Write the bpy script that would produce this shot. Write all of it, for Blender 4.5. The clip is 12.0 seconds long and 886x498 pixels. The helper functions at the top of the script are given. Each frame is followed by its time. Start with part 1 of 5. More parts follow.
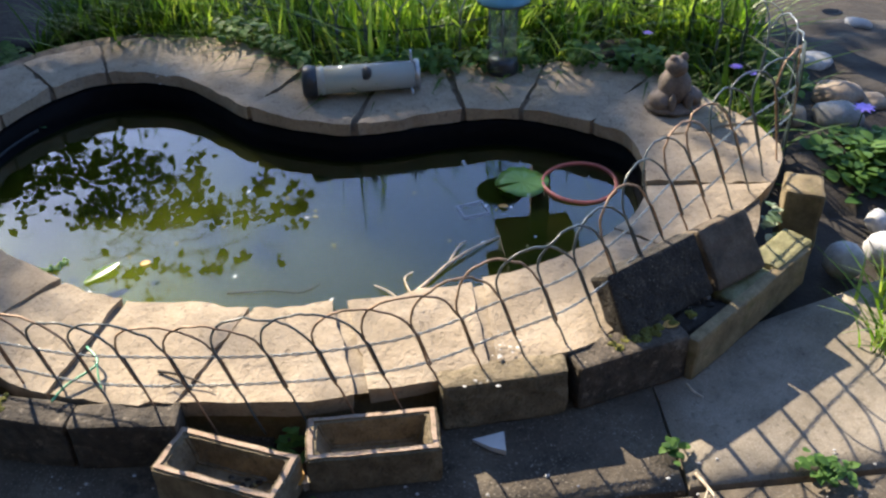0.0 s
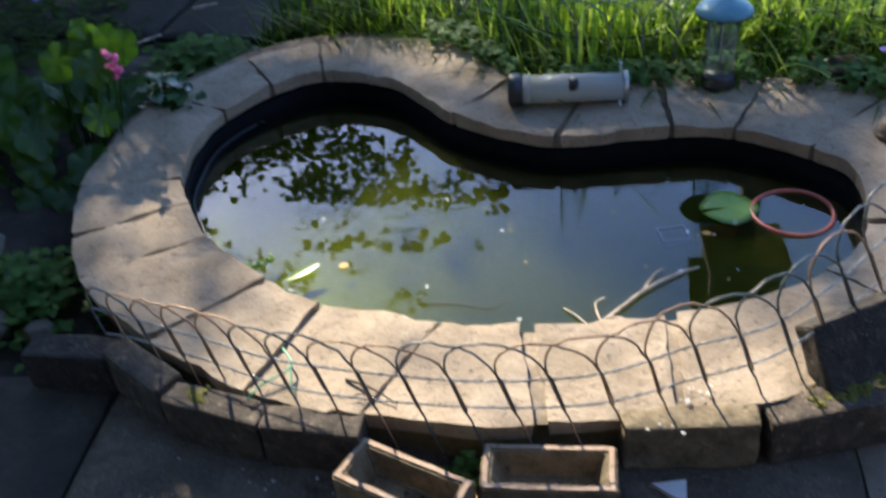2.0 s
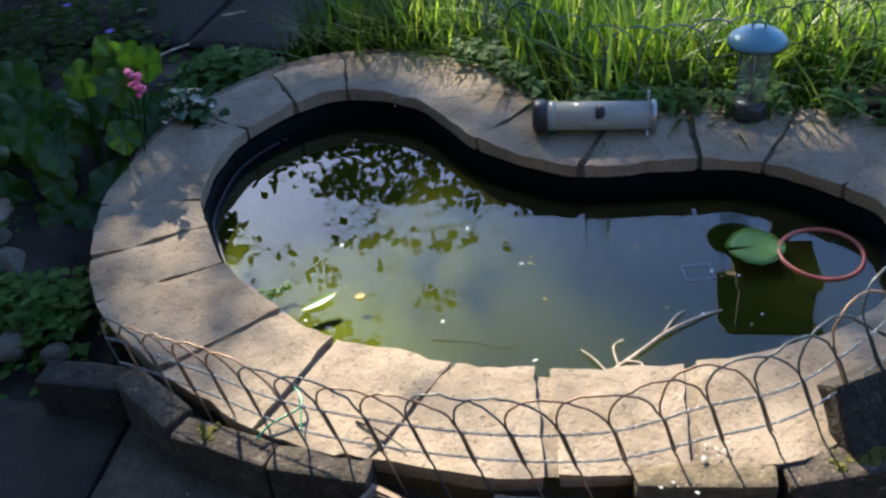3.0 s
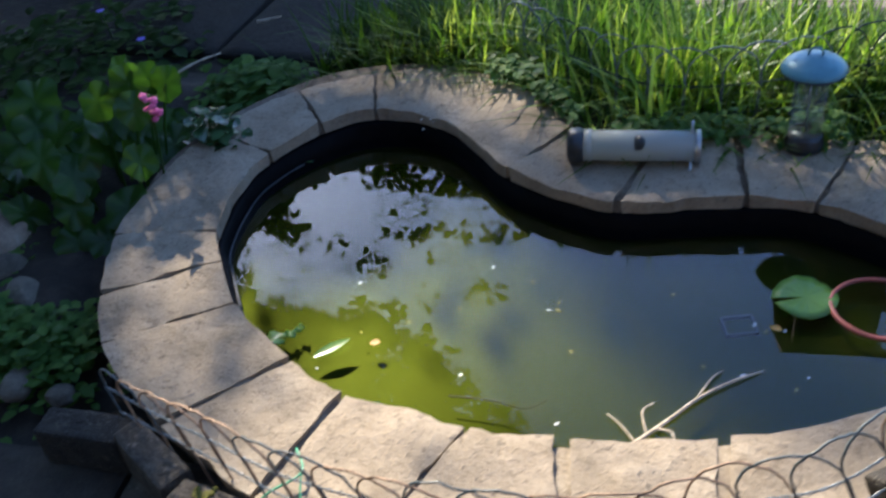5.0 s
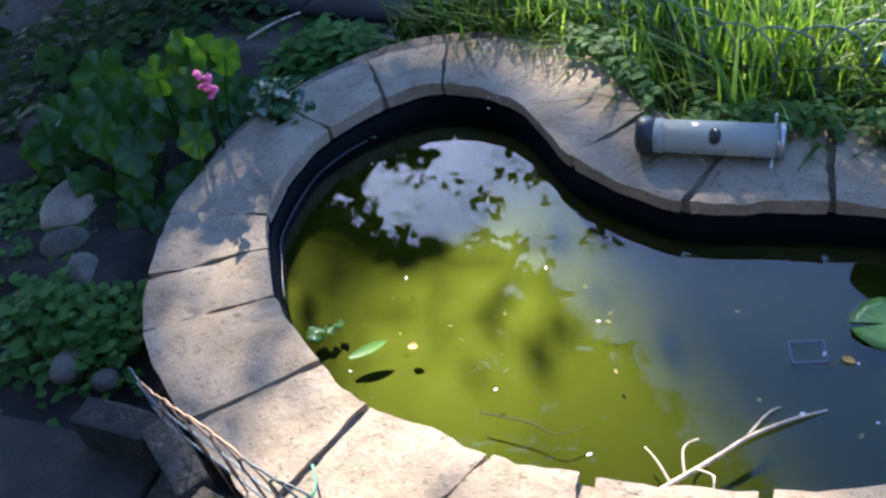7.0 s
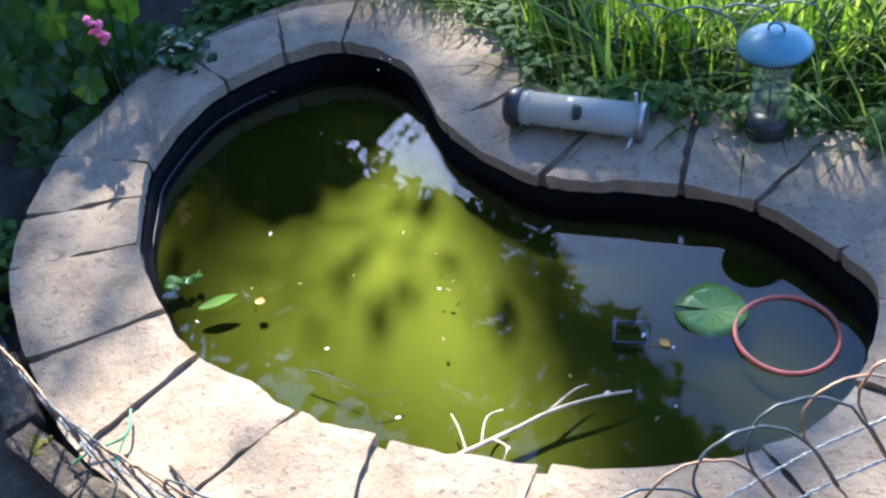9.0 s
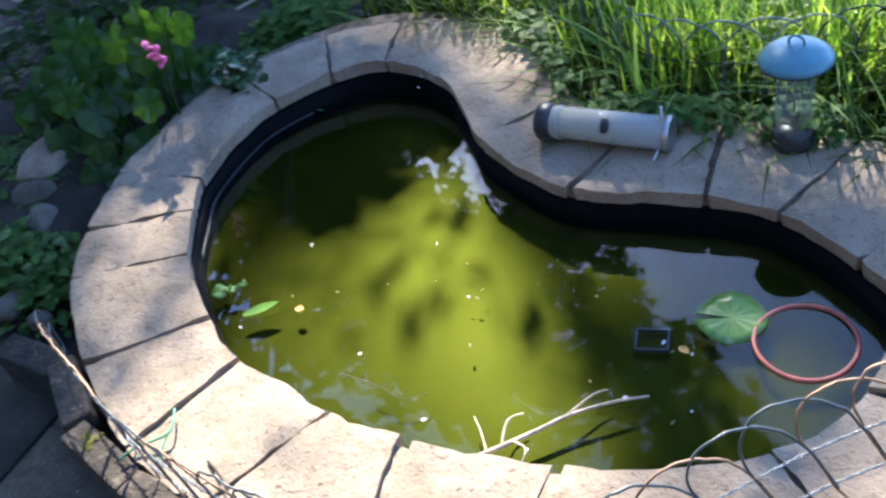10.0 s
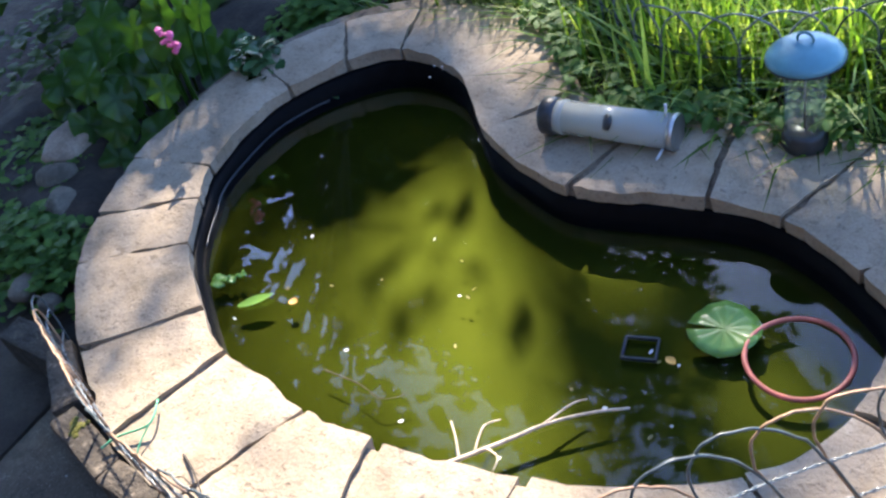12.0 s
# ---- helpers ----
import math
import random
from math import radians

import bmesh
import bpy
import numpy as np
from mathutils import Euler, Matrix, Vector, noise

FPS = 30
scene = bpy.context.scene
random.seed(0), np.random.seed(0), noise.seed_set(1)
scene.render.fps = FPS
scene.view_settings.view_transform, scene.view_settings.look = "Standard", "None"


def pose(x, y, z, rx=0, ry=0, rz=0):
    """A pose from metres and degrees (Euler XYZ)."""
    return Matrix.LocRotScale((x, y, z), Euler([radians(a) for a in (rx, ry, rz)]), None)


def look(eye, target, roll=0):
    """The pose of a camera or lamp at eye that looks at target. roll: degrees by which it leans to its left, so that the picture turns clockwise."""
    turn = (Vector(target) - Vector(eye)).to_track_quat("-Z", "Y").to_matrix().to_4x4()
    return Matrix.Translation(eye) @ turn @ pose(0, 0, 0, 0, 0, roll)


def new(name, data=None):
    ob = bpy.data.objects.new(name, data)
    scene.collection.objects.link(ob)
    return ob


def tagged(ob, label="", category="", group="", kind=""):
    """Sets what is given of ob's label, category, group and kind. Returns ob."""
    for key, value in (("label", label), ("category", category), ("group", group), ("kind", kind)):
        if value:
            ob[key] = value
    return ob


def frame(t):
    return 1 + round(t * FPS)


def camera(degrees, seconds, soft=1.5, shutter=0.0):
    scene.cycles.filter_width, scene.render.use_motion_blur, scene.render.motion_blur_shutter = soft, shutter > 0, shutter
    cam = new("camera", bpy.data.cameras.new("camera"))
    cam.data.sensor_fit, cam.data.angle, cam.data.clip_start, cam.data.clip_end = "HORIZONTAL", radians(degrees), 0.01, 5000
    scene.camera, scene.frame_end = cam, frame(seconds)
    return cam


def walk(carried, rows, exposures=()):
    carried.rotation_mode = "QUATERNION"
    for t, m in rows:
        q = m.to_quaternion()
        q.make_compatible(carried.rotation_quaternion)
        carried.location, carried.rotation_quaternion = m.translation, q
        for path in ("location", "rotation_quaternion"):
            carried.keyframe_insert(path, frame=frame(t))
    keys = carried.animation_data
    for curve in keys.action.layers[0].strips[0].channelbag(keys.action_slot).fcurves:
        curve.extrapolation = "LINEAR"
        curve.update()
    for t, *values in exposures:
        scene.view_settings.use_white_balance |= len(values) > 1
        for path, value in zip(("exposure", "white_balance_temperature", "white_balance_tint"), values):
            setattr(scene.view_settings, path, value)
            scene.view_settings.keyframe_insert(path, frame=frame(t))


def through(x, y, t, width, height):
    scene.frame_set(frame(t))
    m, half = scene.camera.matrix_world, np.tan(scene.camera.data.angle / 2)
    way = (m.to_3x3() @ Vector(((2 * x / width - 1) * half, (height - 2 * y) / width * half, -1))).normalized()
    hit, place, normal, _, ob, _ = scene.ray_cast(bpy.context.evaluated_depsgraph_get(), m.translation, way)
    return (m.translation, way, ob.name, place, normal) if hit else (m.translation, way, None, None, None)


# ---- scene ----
cam = camera(49.8, 12.0, soft=2.4, shutter=0.5)
EXPOSURES = [(0.0, 1.86, 7100, 10), (3.0, 1.80, 6800, 10), (5.4, 1.78, 6500, 10), (6.0, 2.04, 6400, 12), (8.5, 2.42, 6000, 13), (12.0, 2.62, 6700, 13)]
PATH = [
    (0, (0.07, 0.144, 1.2), (0.021, 1.755, 0.015), -1.5),
    (0.5, (0.064, 0.144, 1.197), (-0.005, 1.756, 0.015), -1.4),
    (1, (0.057, 0.144, 1.197), (-0.077, 1.751, 0.013), -1.6),
    (1.5, (0.065, 0.165, 1.195), (-0.21, 1.703, -0.054), -3.0),
    (2, (0.078, 0.209, 1.249), (-0.382, 1.742, 0.049), -6.2),
    (2.5, (0.114, 0.246, 1.293), (-0.44, 1.791, 0.149), -9.9),
    (3, (0.091, 0.29, 1.301), (-0.432, 1.79, 0.086), -6.3),
    (3.2, (0.083, 0.316, 1.296), (-0.434, 1.822, 0.086), -6.4),
    (4.8, (0.08, 0.447, 1.288), (-0.498, 1.928, 0.075), -7.7),
    (5, (0.117, 0.478, 1.322), (-0.523, 1.909, 0.08), -8.4),
    (5.5, (0.168, 0.543, 1.349), (-0.484, 2.034, 0.186), -7.5),
    (6, (0.168, 0.608, 1.321), (-0.468, 2.035, 0.074), -8.4),
    (6.5, (0.138, 0.667, 1.328), (-0.602, 2.015, 0.048), -10.3),
    (6.7, (0.152, 0.677, 1.337), (-0.651, 1.968, 0.039), -11.8),
    (8.3, (0.498, 0.826, 1.342), (-0.48, 1.908, -0.026), -15.8),
    (8.5, (0.494, 0.824, 1.325), (-0.485, 1.921, -0.031), -14.3),
    (9, (0.496, 0.849, 1.315), (-0.411, 1.974, -0.068), -12.5),
    (9.5, (0.513, 0.846, 1.322), (-0.386, 1.975, -0.063), -13.7),
    (10, (0.601, 0.849, 1.337), (-0.448, 1.913, 0.007), -16.4),
    (10.5, (0.681, 0.874, 1.341), (-0.449, 1.928, 0.072), -17.4),
    (11, (0.695, 0.913, 1.334), (-0.432, 1.964, 0.059), -18.0),
    (11.5, (0.649, 0.975, 1.313), (-0.467, 1.966, -0.017), -16.5),
    (12, (0.692, 0.98, 1.306), (-0.47, 1.919, -0.023), -19.2),
]
walk(cam, [(t, look(eye, target, roll)) for t, eye, target, roll in PATH], EXPOSURES)

# ---- light ----
SUN_AZ, SUN_EL = 38.0, 34.5          # degrees left of +y, degrees up
TO_SUN = Vector((-math.sin(radians(SUN_AZ)) * math.cos(radians(SUN_EL)),
                 math.cos(radians(SUN_AZ)) * math.cos(radians(SUN_EL)), math.sin(radians(SUN_EL))))
world = bpy.data.worlds.new("sky")
scene.world = world
world.use_nodes = True
sky = world.node_tree.nodes.new("ShaderNodeTexSky")
sky.sky_type, sky.sun_disc = "NISHITA", False
sky.sun_elevation, sky.sun_rotation = radians(SUN_EL), radians(-SUN_AZ)
sky.altitude = 1800.0
sky.air_density, sky.dust_density, sky.ozone_density = 1.0, 1.7, 4.5
back = world.node_tree.nodes["Background"]
back.inputs["Strength"].default_value = 0.135
tint = world.node_tree.nodes.new("ShaderNodeMix")
tint.data_type, tint.blend_type = "RGBA", "MULTIPLY"
tint.inputs[0].default_value, tint.inputs[7].default_value = 1.0, (0.90, 0.97, 1.07, 1.0)
world.node_tree.links.new(sky.outputs["Color"], tint.inputs[6])
world.node_tree.links.new(tint.outputs[2], back.inputs["Color"])
sun = new("sun", bpy.data.lights.new("sun", "SUN"))
sun.data.energy, sun.data.angle, sun.data.color = 4.0, radians(0.5), (1.0, 0.915, 0.79)
sun.matrix_world = look(TO_SUN * 20, (0, 0, 0))


# ---- materials ----
class Mat:
    """A small builder of node materials."""

    def __init__(self, name):
        self.m = bpy.data.materials.new(name)
        self.m.use_nodes = True
        self.t = self.m.node_tree
        self.p = self.t.nodes["Principled BSDF"]
        self.out = self.t.nodes["Material Output"]
        self.co = self.t.nodes.new("ShaderNodeTexCoord").outputs["Object"]
        self.rand = None

    def n(self, kind):
        return self.t.nodes.new(kind)

    def link(self, a, b):
        self.t.links.new(a, b)

    def random(self):
        if self.rand is None:
            self.rand = self.n("ShaderNodeObjectInfo").outputs["Random"]
        return self.rand

    def shifted(self):
        """Coordinates that differ from object to object."""
        mul = self.n("ShaderNodeMath")
        mul.operation = "MULTIPLY"
        self.link(self.random(), mul.inputs[0])
        mul.inputs[1].default_value = 37.0
        add = self.n("ShaderNodeVectorMath")
        self.link(self.co, add.inputs[0])
        self.link(mul.outputs[0], add.inputs[1])
        self.co = add.outputs[0]

    def noise(self, scale, detail=4.0, rough=0.6, stretch=None):
        tex = self.n("ShaderNodeTexNoise")
        tex.inputs["Scale"].default_value = scale
        tex.inputs["Detail"].default_value = detail
        tex.inputs["Roughness"].default_value = rough
        co = self.co
        if stretch:
            mp = self.n("ShaderNodeMapping")
            mp.inputs["Scale"].default_value = stretch
            self.link(co, mp.inputs["Vector"])
            co = mp.outputs[0]
        self.link(co, tex.inputs["Vector"])
        return tex.outputs["Fac"]

    def ramp(self, fac, *stops):
        r = self.n("ShaderNodeValToRGB")
        els = r.color_ramp.elements
        while len(els) < len(stops):
            els.new(0.5)
        for e, (pos, col) in zip(els, stops):
            e.position, e.color = pos, (*col, 1.0) if len(col) == 3 else col
        self.link(fac, r.inputs[0])
        return r.outputs["Color"]

    def mix(self, fac, a, b, mode="MIX"):
        mx = self.n("ShaderNodeMix")
        mx.data_type, mx.blend_type = "RGBA", mode
        for sock, v in ((mx.inputs[0], fac), (mx.inputs[6], a), (mx.inputs[7], b)):
            if isinstance(v, (int, float)):
                sock.default_value = v
            elif isinstance(v, tuple):
                sock.default_value = (*v, 1.0)
            else:
                self.link(v, sock)
        return mx.outputs[2]

    def bump(self, height, strength, dist=0.01):
        b = self.n("ShaderNodeBump")
        b.inputs["Strength"].default_value, b.inputs["Distance"].default_value = strength, dist
        self.link(height, b.inputs["Height"])
        last = self.p.inputs["Normal"]
        if last.is_linked:
            self.link(last.links[0].from_socket, b.inputs["Normal"])
        self.link(b.outputs[0], last)

    def done(self, colour, rough=0.8, metal=0.0, spec=0.5):
        if isinstance(colour, tuple):
            self.p.inputs["Base Color"].default_value = (*colour, 1.0)
        else:
            self.link(colour, self.p.inputs["Base Color"])
        if isinstance(rough, (int, float)):
            self.p.inputs["Roughness"].default_value = rough
        else:
            self.link(rough, self.p.inputs["Roughness"])
        self.p.inputs["Metallic"].default_value = metal
        self.p.inputs["Specular IOR Level"].default_value = spec
        return self.m


def stony(name, dark, mid, light, stain=None, grain=140.0, patch=7.0, bump=0.5, rough=0.88, vary=0.25, speck=None, riven=0.0, salt=0.55):
    m = Mat(name)
    m.shifted()
    big = m.noise(patch, 5, 0.65)
    fine = m.noise(grain, 3, 0.7)
    col = m.ramp(big, (0.3, dark), (0.52, mid), (0.75, light))
    col = m.mix(salt, col, m.ramp(fine, (0.25, (0.32, 0.3, 0.28)), (0.7, (1, 1, 1))), "MULTIPLY")
    if stain:
        spot = m.ramp(m.noise(patch * 1.7, 6, 0.75), (0.56, (0, 0, 0)), (0.68, (1, 1, 1)))
        col = m.mix(spot, col, stain)
    if speck:
        dots = m.ramp(m.noise(grain * 1.6, 2, 0.5), (0.62, (0, 0, 0)), (0.70, (1, 1, 1)))
        col = m.mix(m.mix(1.0, dots, m.ramp(m.noise(11.0, 4, 0.6), (0.35, (0.15,) * 3), (0.6, (1, 1, 1))), "MULTIPLY"), col, speck)
    if riven:
        m.bump(m.noise(38.0, 5, 0.7), riven, 0.007)
        pits = m.ramp(m.noise(75.0, 3, 0.6), (0.30, (0, 0, 0)), (0.42, (1, 1, 1)))
        m.bump(pits, riven * 0.6, 0.003)
        col = m.mix(0.35, col, pits, "MULTIPLY")
    tone = m.ramp(m.random(), (0.0, (1 - vary,) * 3), (1.0, (1, 1, 1)))
    col = m.mix(1.0, col, tone, "MULTIPLY")
    m.bump(fine, bump, 0.002)
    m.bump(big, bump, 0.006)
    return m.done(col, rough)


def leafy(name, a, b, c, rough=0.45, through=0.45, scale=30.0, spec=0.4):
    """Leaves that let some light through."""
    m = Mat(name)
    isl = m.n("ShaderNodeNewGeometry").outputs["Random Per Island"]
    col = m.ramp(isl, (0.0, a), (0.5, b), (1.0, c))
    col = m.mix(0.35, col, m.ramp(m.noise(scale), (0.3, (0.45, 0.5, 0.4)), (0.7, (1, 1, 1))), "MULTIPLY")
    m.done(col, rough, spec=spec)
    tr = m.n("ShaderNodeBsdfTranslucent")
    m.link(m.mix(1.0, col, (2.0, 1.95, 0.8), "MULTIPLY"), tr.inputs["Color"])
    mx = m.n("ShaderNodeMixShader")
    mx.inputs[0].default_value = through
    m.link(m.p.outputs[0], mx.inputs[1])
    m.link(tr.outputs[0], mx.inputs[2])
    m.link(mx.outputs[0], m.out.inputs["Surface"])
    return m.m


def plain(name, col, rough=0.5, metal=0.0, vary=0.2, scale=40.0, bump=0.15):
    m = Mat(name)
    f = m.noise(scale, 4, 0.6)
    c = m.ramp(f, (0.3, tuple(v * (1 - vary) for v in col)), (0.7, tuple(min(1, v * (1 + vary)) for v in col)))
    m.bump(f, bump, 0.002)
    return m.done(c, rough, metal)


SLAB = stony("buff_riven_paving", (0.25, 0.195, 0.13), (0.38, 0.30, 0.21), (0.475, 0.393, 0.29), (0.25, 0.19, 0.125), 170, 8, 0.9, vary=0.15, riven=0.7, salt=0.36)
MORTAR = stony("old_mortar", (0.11, 0.085, 0.06), (0.23, 0.18, 0.125), (0.36, 0.30, 0.22), None, 160, 20, 0.8)
BRICK = stony("weathered_brick", (0.11, 0.086, 0.048), (0.235, 0.182, 0.108), (0.35, 0.28, 0.175), (0.08, 0.07, 0.035), 190, 22, 0.8, vary=0.3, riven=0.8)
DARKBRICK = stony("dark_mottled_brick", (0.035, 0.028, 0.02), (0.09, 0.07, 0.05), (0.20, 0.16, 0.115), (0.27, 0.22, 0.16), 190, 26, 0.9, vary=0.3, riven=0.9)
# near-black brick colour that has the shade in it
BLACKBRICK = stony("shade_blackened_brick", (0.015, 0.012, 0.009), (0.034, 0.028, 0.02), (0.065, 0.053, 0.038), (0.09, 0.07, 0.05), 200, 30, 0.8, speck=(0.2, 0.17, 0.13), riven=0.9)
REDBRICK = stony("brown_stock_brick", (0.075, 0.056, 0.036), (0.16, 0.118, 0.076), (0.25, 0.195, 0.13), (0.17, 0.10, 0.07), 210, 26, 0.6)
# reddish rim of the hollow bricks, its sunlight put into the paler colour
RIM = stony("sunlit_brick_edge", (0.36, 0.24, 0.17), (0.50, 0.36, 0.26), (0.58, 0.46, 0.35), (0.2, 0.17, 0.09), 200, 30, 0.5)
TIMBER = stony("algae_stained_block", (0.13, 0.10, 0.05), (0.25, 0.19, 0.10), (0.34, 0.27, 0.15), (0.13, 0.12, 0.04), 120, 18, 0.4)
MOSSY = stony("mossy_brick_top", (0.12, 0.11, 0.04), (0.27, 0.25, 0.12), (0.36, 0.34, 0.19), (0.14, 0.16, 0.04), 180, 25, 0.6)
PATIO = stony("concrete_flag", (0.056, 0.043, 0.029), (0.105, 0.083, 0.058), (0.19, 0.155, 0.11), (0.034, 0.027, 0.017), 170, 9, 0.9, vary=0.2, speck=(0.34, 0.30, 0.24), riven=0.6)
SMOOTH_FLAG = stony("smooth_concrete_flag", (0.17, 0.14, 0.10), (0.30, 0.255, 0.195), (0.38, 0.335, 0.265), (0.16, 0.13, 0.09), 300, 7, 0.4, vary=0.1, speck=(0.42, 0.38, 0.31), riven=0.25)
# flags of the left end: the shade there is put into the colour
SHADEFLAG = stony("shade_darkened_flag", (0.025, 0.02, 0.014), (0.045, 0.037, 0.026), (0.085, 0.07, 0.05), (0.03, 0.032, 0.015), 170, 9, 0.9, vary=0.2, riven=0.6)
# dark stone colour, lowered further to carry the back corner's shade
SLATE = stony("paving_with_shade", (0.009, 0.007, 0.005), (0.016, 0.012, 0.009), (0.032, 0.025, 0.018), (0.011, 0.010, 0.006), 120, 9, 0.8, riven=0.6)
SOIL = stony("garden_soil", (0.014, 0.011, 0.008), (0.03, 0.023, 0.016), (0.065, 0.05, 0.035), None, 90, 12, 1.0)
PATH = stony("pale_trodden_ground", (0.22, 0.18, 0.15), (0.33, 0.28, 0.23), (0.42, 0.37, 0.31), (0.12, 0.13, 0.05), 80, 4, 0.6)
DULLSTONE = stony("dull_earthy_stone", (0.09, 0.08, 0.06), (0.16, 0.14, 0.105), (0.24, 0.205, 0.155), (0.07, 0.075, 0.04), 120, 16, 0.5)
PEBBLE = stony("grey_cobble", (0.28, 0.27, 0.25), (0.42, 0.41, 0.39), (0.52, 0.51, 0.49), None, 120, 14, 0.25, 0.7)
TANSTONE = stony("tan_stone", (0.24, 0.18, 0.13), (0.38, 0.30, 0.22), (0.48, 0.40, 0.31), None, 120, 14, 0.4)
WHITESTONE = stony("white_cobble", (0.55, 0.56, 0.56), (0.68, 0.68, 0.68), (0.78, 0.78, 0.77), None, 120, 14, 0.2, 0.6)
STATUE = stony("weathered_cast_stone", (0.13, 0.10, 0.08), (0.24, 0.19, 0.155), (0.34, 0.28, 0.235), (0.14, 0.13, 0.09), 160, 30, 0.5)
BARK = stony("tree_bark", (0.018, 0.015, 0.012), (0.032, 0.027, 0.021), (0.06, 0.05, 0.04), None, 60, 20, 1.0)
WOOD = stony("weathered_wood", (0.10, 0.08, 0.045), (0.17, 0.13, 0.08), (0.23, 0.19, 0.12), None, 90, 12, 0.6)
LINER = plain("black_pond_shell", (0.004, 0.004, 0.0045), 0.45, 0, 0.3)
LINER.node_tree.nodes["Principled BSDF"].inputs["Specular IOR Level"].default_value = 0.04
WIRE = plain("green_coated_wire", (0.065, 0.085, 0.09), 0.38, 0.0, 0.35, 60)
RAILWIRE = plain("pale_coated_wire", (0.13, 0.16, 0.18), 0.3, 0.0, 0.4, 60)
TIE = plain("green_plastic_tie", (0.06, 0.30, 0.16), 0.35, 0, 0.3)
RUSTWIRE = plain("weathered_wire", (0.32, 0.20, 0.12), 0.5, 0.2, 0.5, 50)
DARKWIRE = plain("dark_green_wire", (0.015, 0.035, 0.03), 0.7, 0.0, 0.3, 60)
BLUE = plain("pale_blue_enamel", (0.085, 0.245, 0.30), 0.35, 0.1, 0.12, 30)
DARKMETAL = plain("dark_grey_metal", (0.05, 0.055, 0.06), 0.4, 0.6, 0.25)
STEEL = plain("dull_steel", (0.42, 0.42, 0.42), 0.35, 0.9, 0.2)
RED = plain("faded_red_plastic", (0.42, 0.11, 0.08), 0.45, 0, 0.3, 25)
STICK = plain("bleached_twig", (0.46, 0.37, 0.27), 0.7, 0, 0.45, 60, 0.5)
DARKTWIG = plain("dark_twig", (0.035, 0.026, 0.02), 0.8, 0, 0.4, 60, 0.5)
PURPLE = plain("purple_petal", (0.24, 0.17, 0.62), 0.6, 0, 0.15)
PINK = plain("pink_petal", (0.75, 0.14, 0.32), 0.6, 0, 0.2)
YELLOW = plain("yellow_petal", (0.85, 0.55, 0.03), 0.6, 0, 0.1)
MOSS = plain("yellow_green_moss", (0.10, 0.095, 0.012), 0.95, 0, 0.6, 200, 1.0)
WHITE = plain("chalky_white", (0.60, 0.60, 0.59), 0.7, 0, 0.1)
DROPPING = plain("dried_dropping", (0.46, 0.45, 0.42), 0.9, 0, 0.3, 150, 0.6)
AMBER = plain("dead_leaf", (0.50, 0.26, 0.05), 0.6, 0, 0.4, 60)
SEED = plain("pale_seed", (0.62, 0.57, 0.43), 0.8, 0, 0.4, 200, 0.8)
BASKET = plain("submerged_plastic", (0.03, 0.035, 0.04), 0.6, 0, 0.2)
GRASS = leafy("grass_blade", (0.025, 0.07, 0.012), (0.14, 0.27, 0.04), (0.38, 0.48, 0.15), 0.40, 0.50)
DARKGRASS = leafy("dark_strap_leaf", (0.02, 0.055, 0.008), (0.035, 0.085, 0.011), (0.06, 0.12, 0.018), 0.55, 0.35, 30, 0.2)
STRAW = leafy("dry_grass", (0.2, 0.17, 0.08), (0.24, 0.2, 0.1), (0.14, 0.14, 0.05), 0.8, 0.2, 30, 0.1)
BERGENIA = leafy("bergenia_leaf", (0.028, 0.078, 0.016), (0.045, 0.115, 0.02), (0.075, 0.165, 0.025), 0.32, 0.52, 25, 0.5)
HERB = leafy("low_herb_leaf", (0.04, 0.10, 0.025), (0.07, 0.155, 0.035), (0.11, 0.21, 0.05), 0.6, 0.3, 30, 0.2)
GLOSSY = leafy("glossy_small_leaf", (0.03, 0.08, 0.035), (0.05, 0.12, 0.05), (0.10, 0.18, 0.09), 0.16, 0.2, 30, 1.0)
VARIEG = leafy("cream_edged_leaf", (0.06, 0.11, 0.06), (0.16, 0.24, 0.15), (0.5, 0.55, 0.42), 0.35, 0.3)
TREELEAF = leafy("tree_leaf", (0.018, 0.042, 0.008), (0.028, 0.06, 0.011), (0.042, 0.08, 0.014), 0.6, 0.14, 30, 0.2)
PAD = leafy("lily_pad", (0.16, 0.33, 0.07), (0.19, 0.37, 0.085), (0.2, 0.4, 0.09), 0.25, 0.35, 18, 0.6)


def glassy(name, tint=(1, 1, 1), clear=0.85, rough=0.05):
    m = Mat(name)
    m.done(tint, rough)
    tr = m.n("ShaderNodeBsdfTransparent")
    tr.inputs["Color"].default_value = (*tint, 1)
    mx = m.n("ShaderNodeMixShader")
    mx.inputs[0].default_value = clear
    m.link(m.p.outputs[0], mx.inputs[1])
    m.link(tr.outputs[0], mx.inputs[2])
    m.link(mx.outputs[0], m.out.inputs["Surface"])
    return m.m


CLEAR = glassy("clear_plastic_tube", (0.9, 0.93, 0.93), 0.94, 0.06)
CLOUDY = glassy("clouded_plastic_tube", (0.74, 0.77, 0.74), 0.66, 0.12)


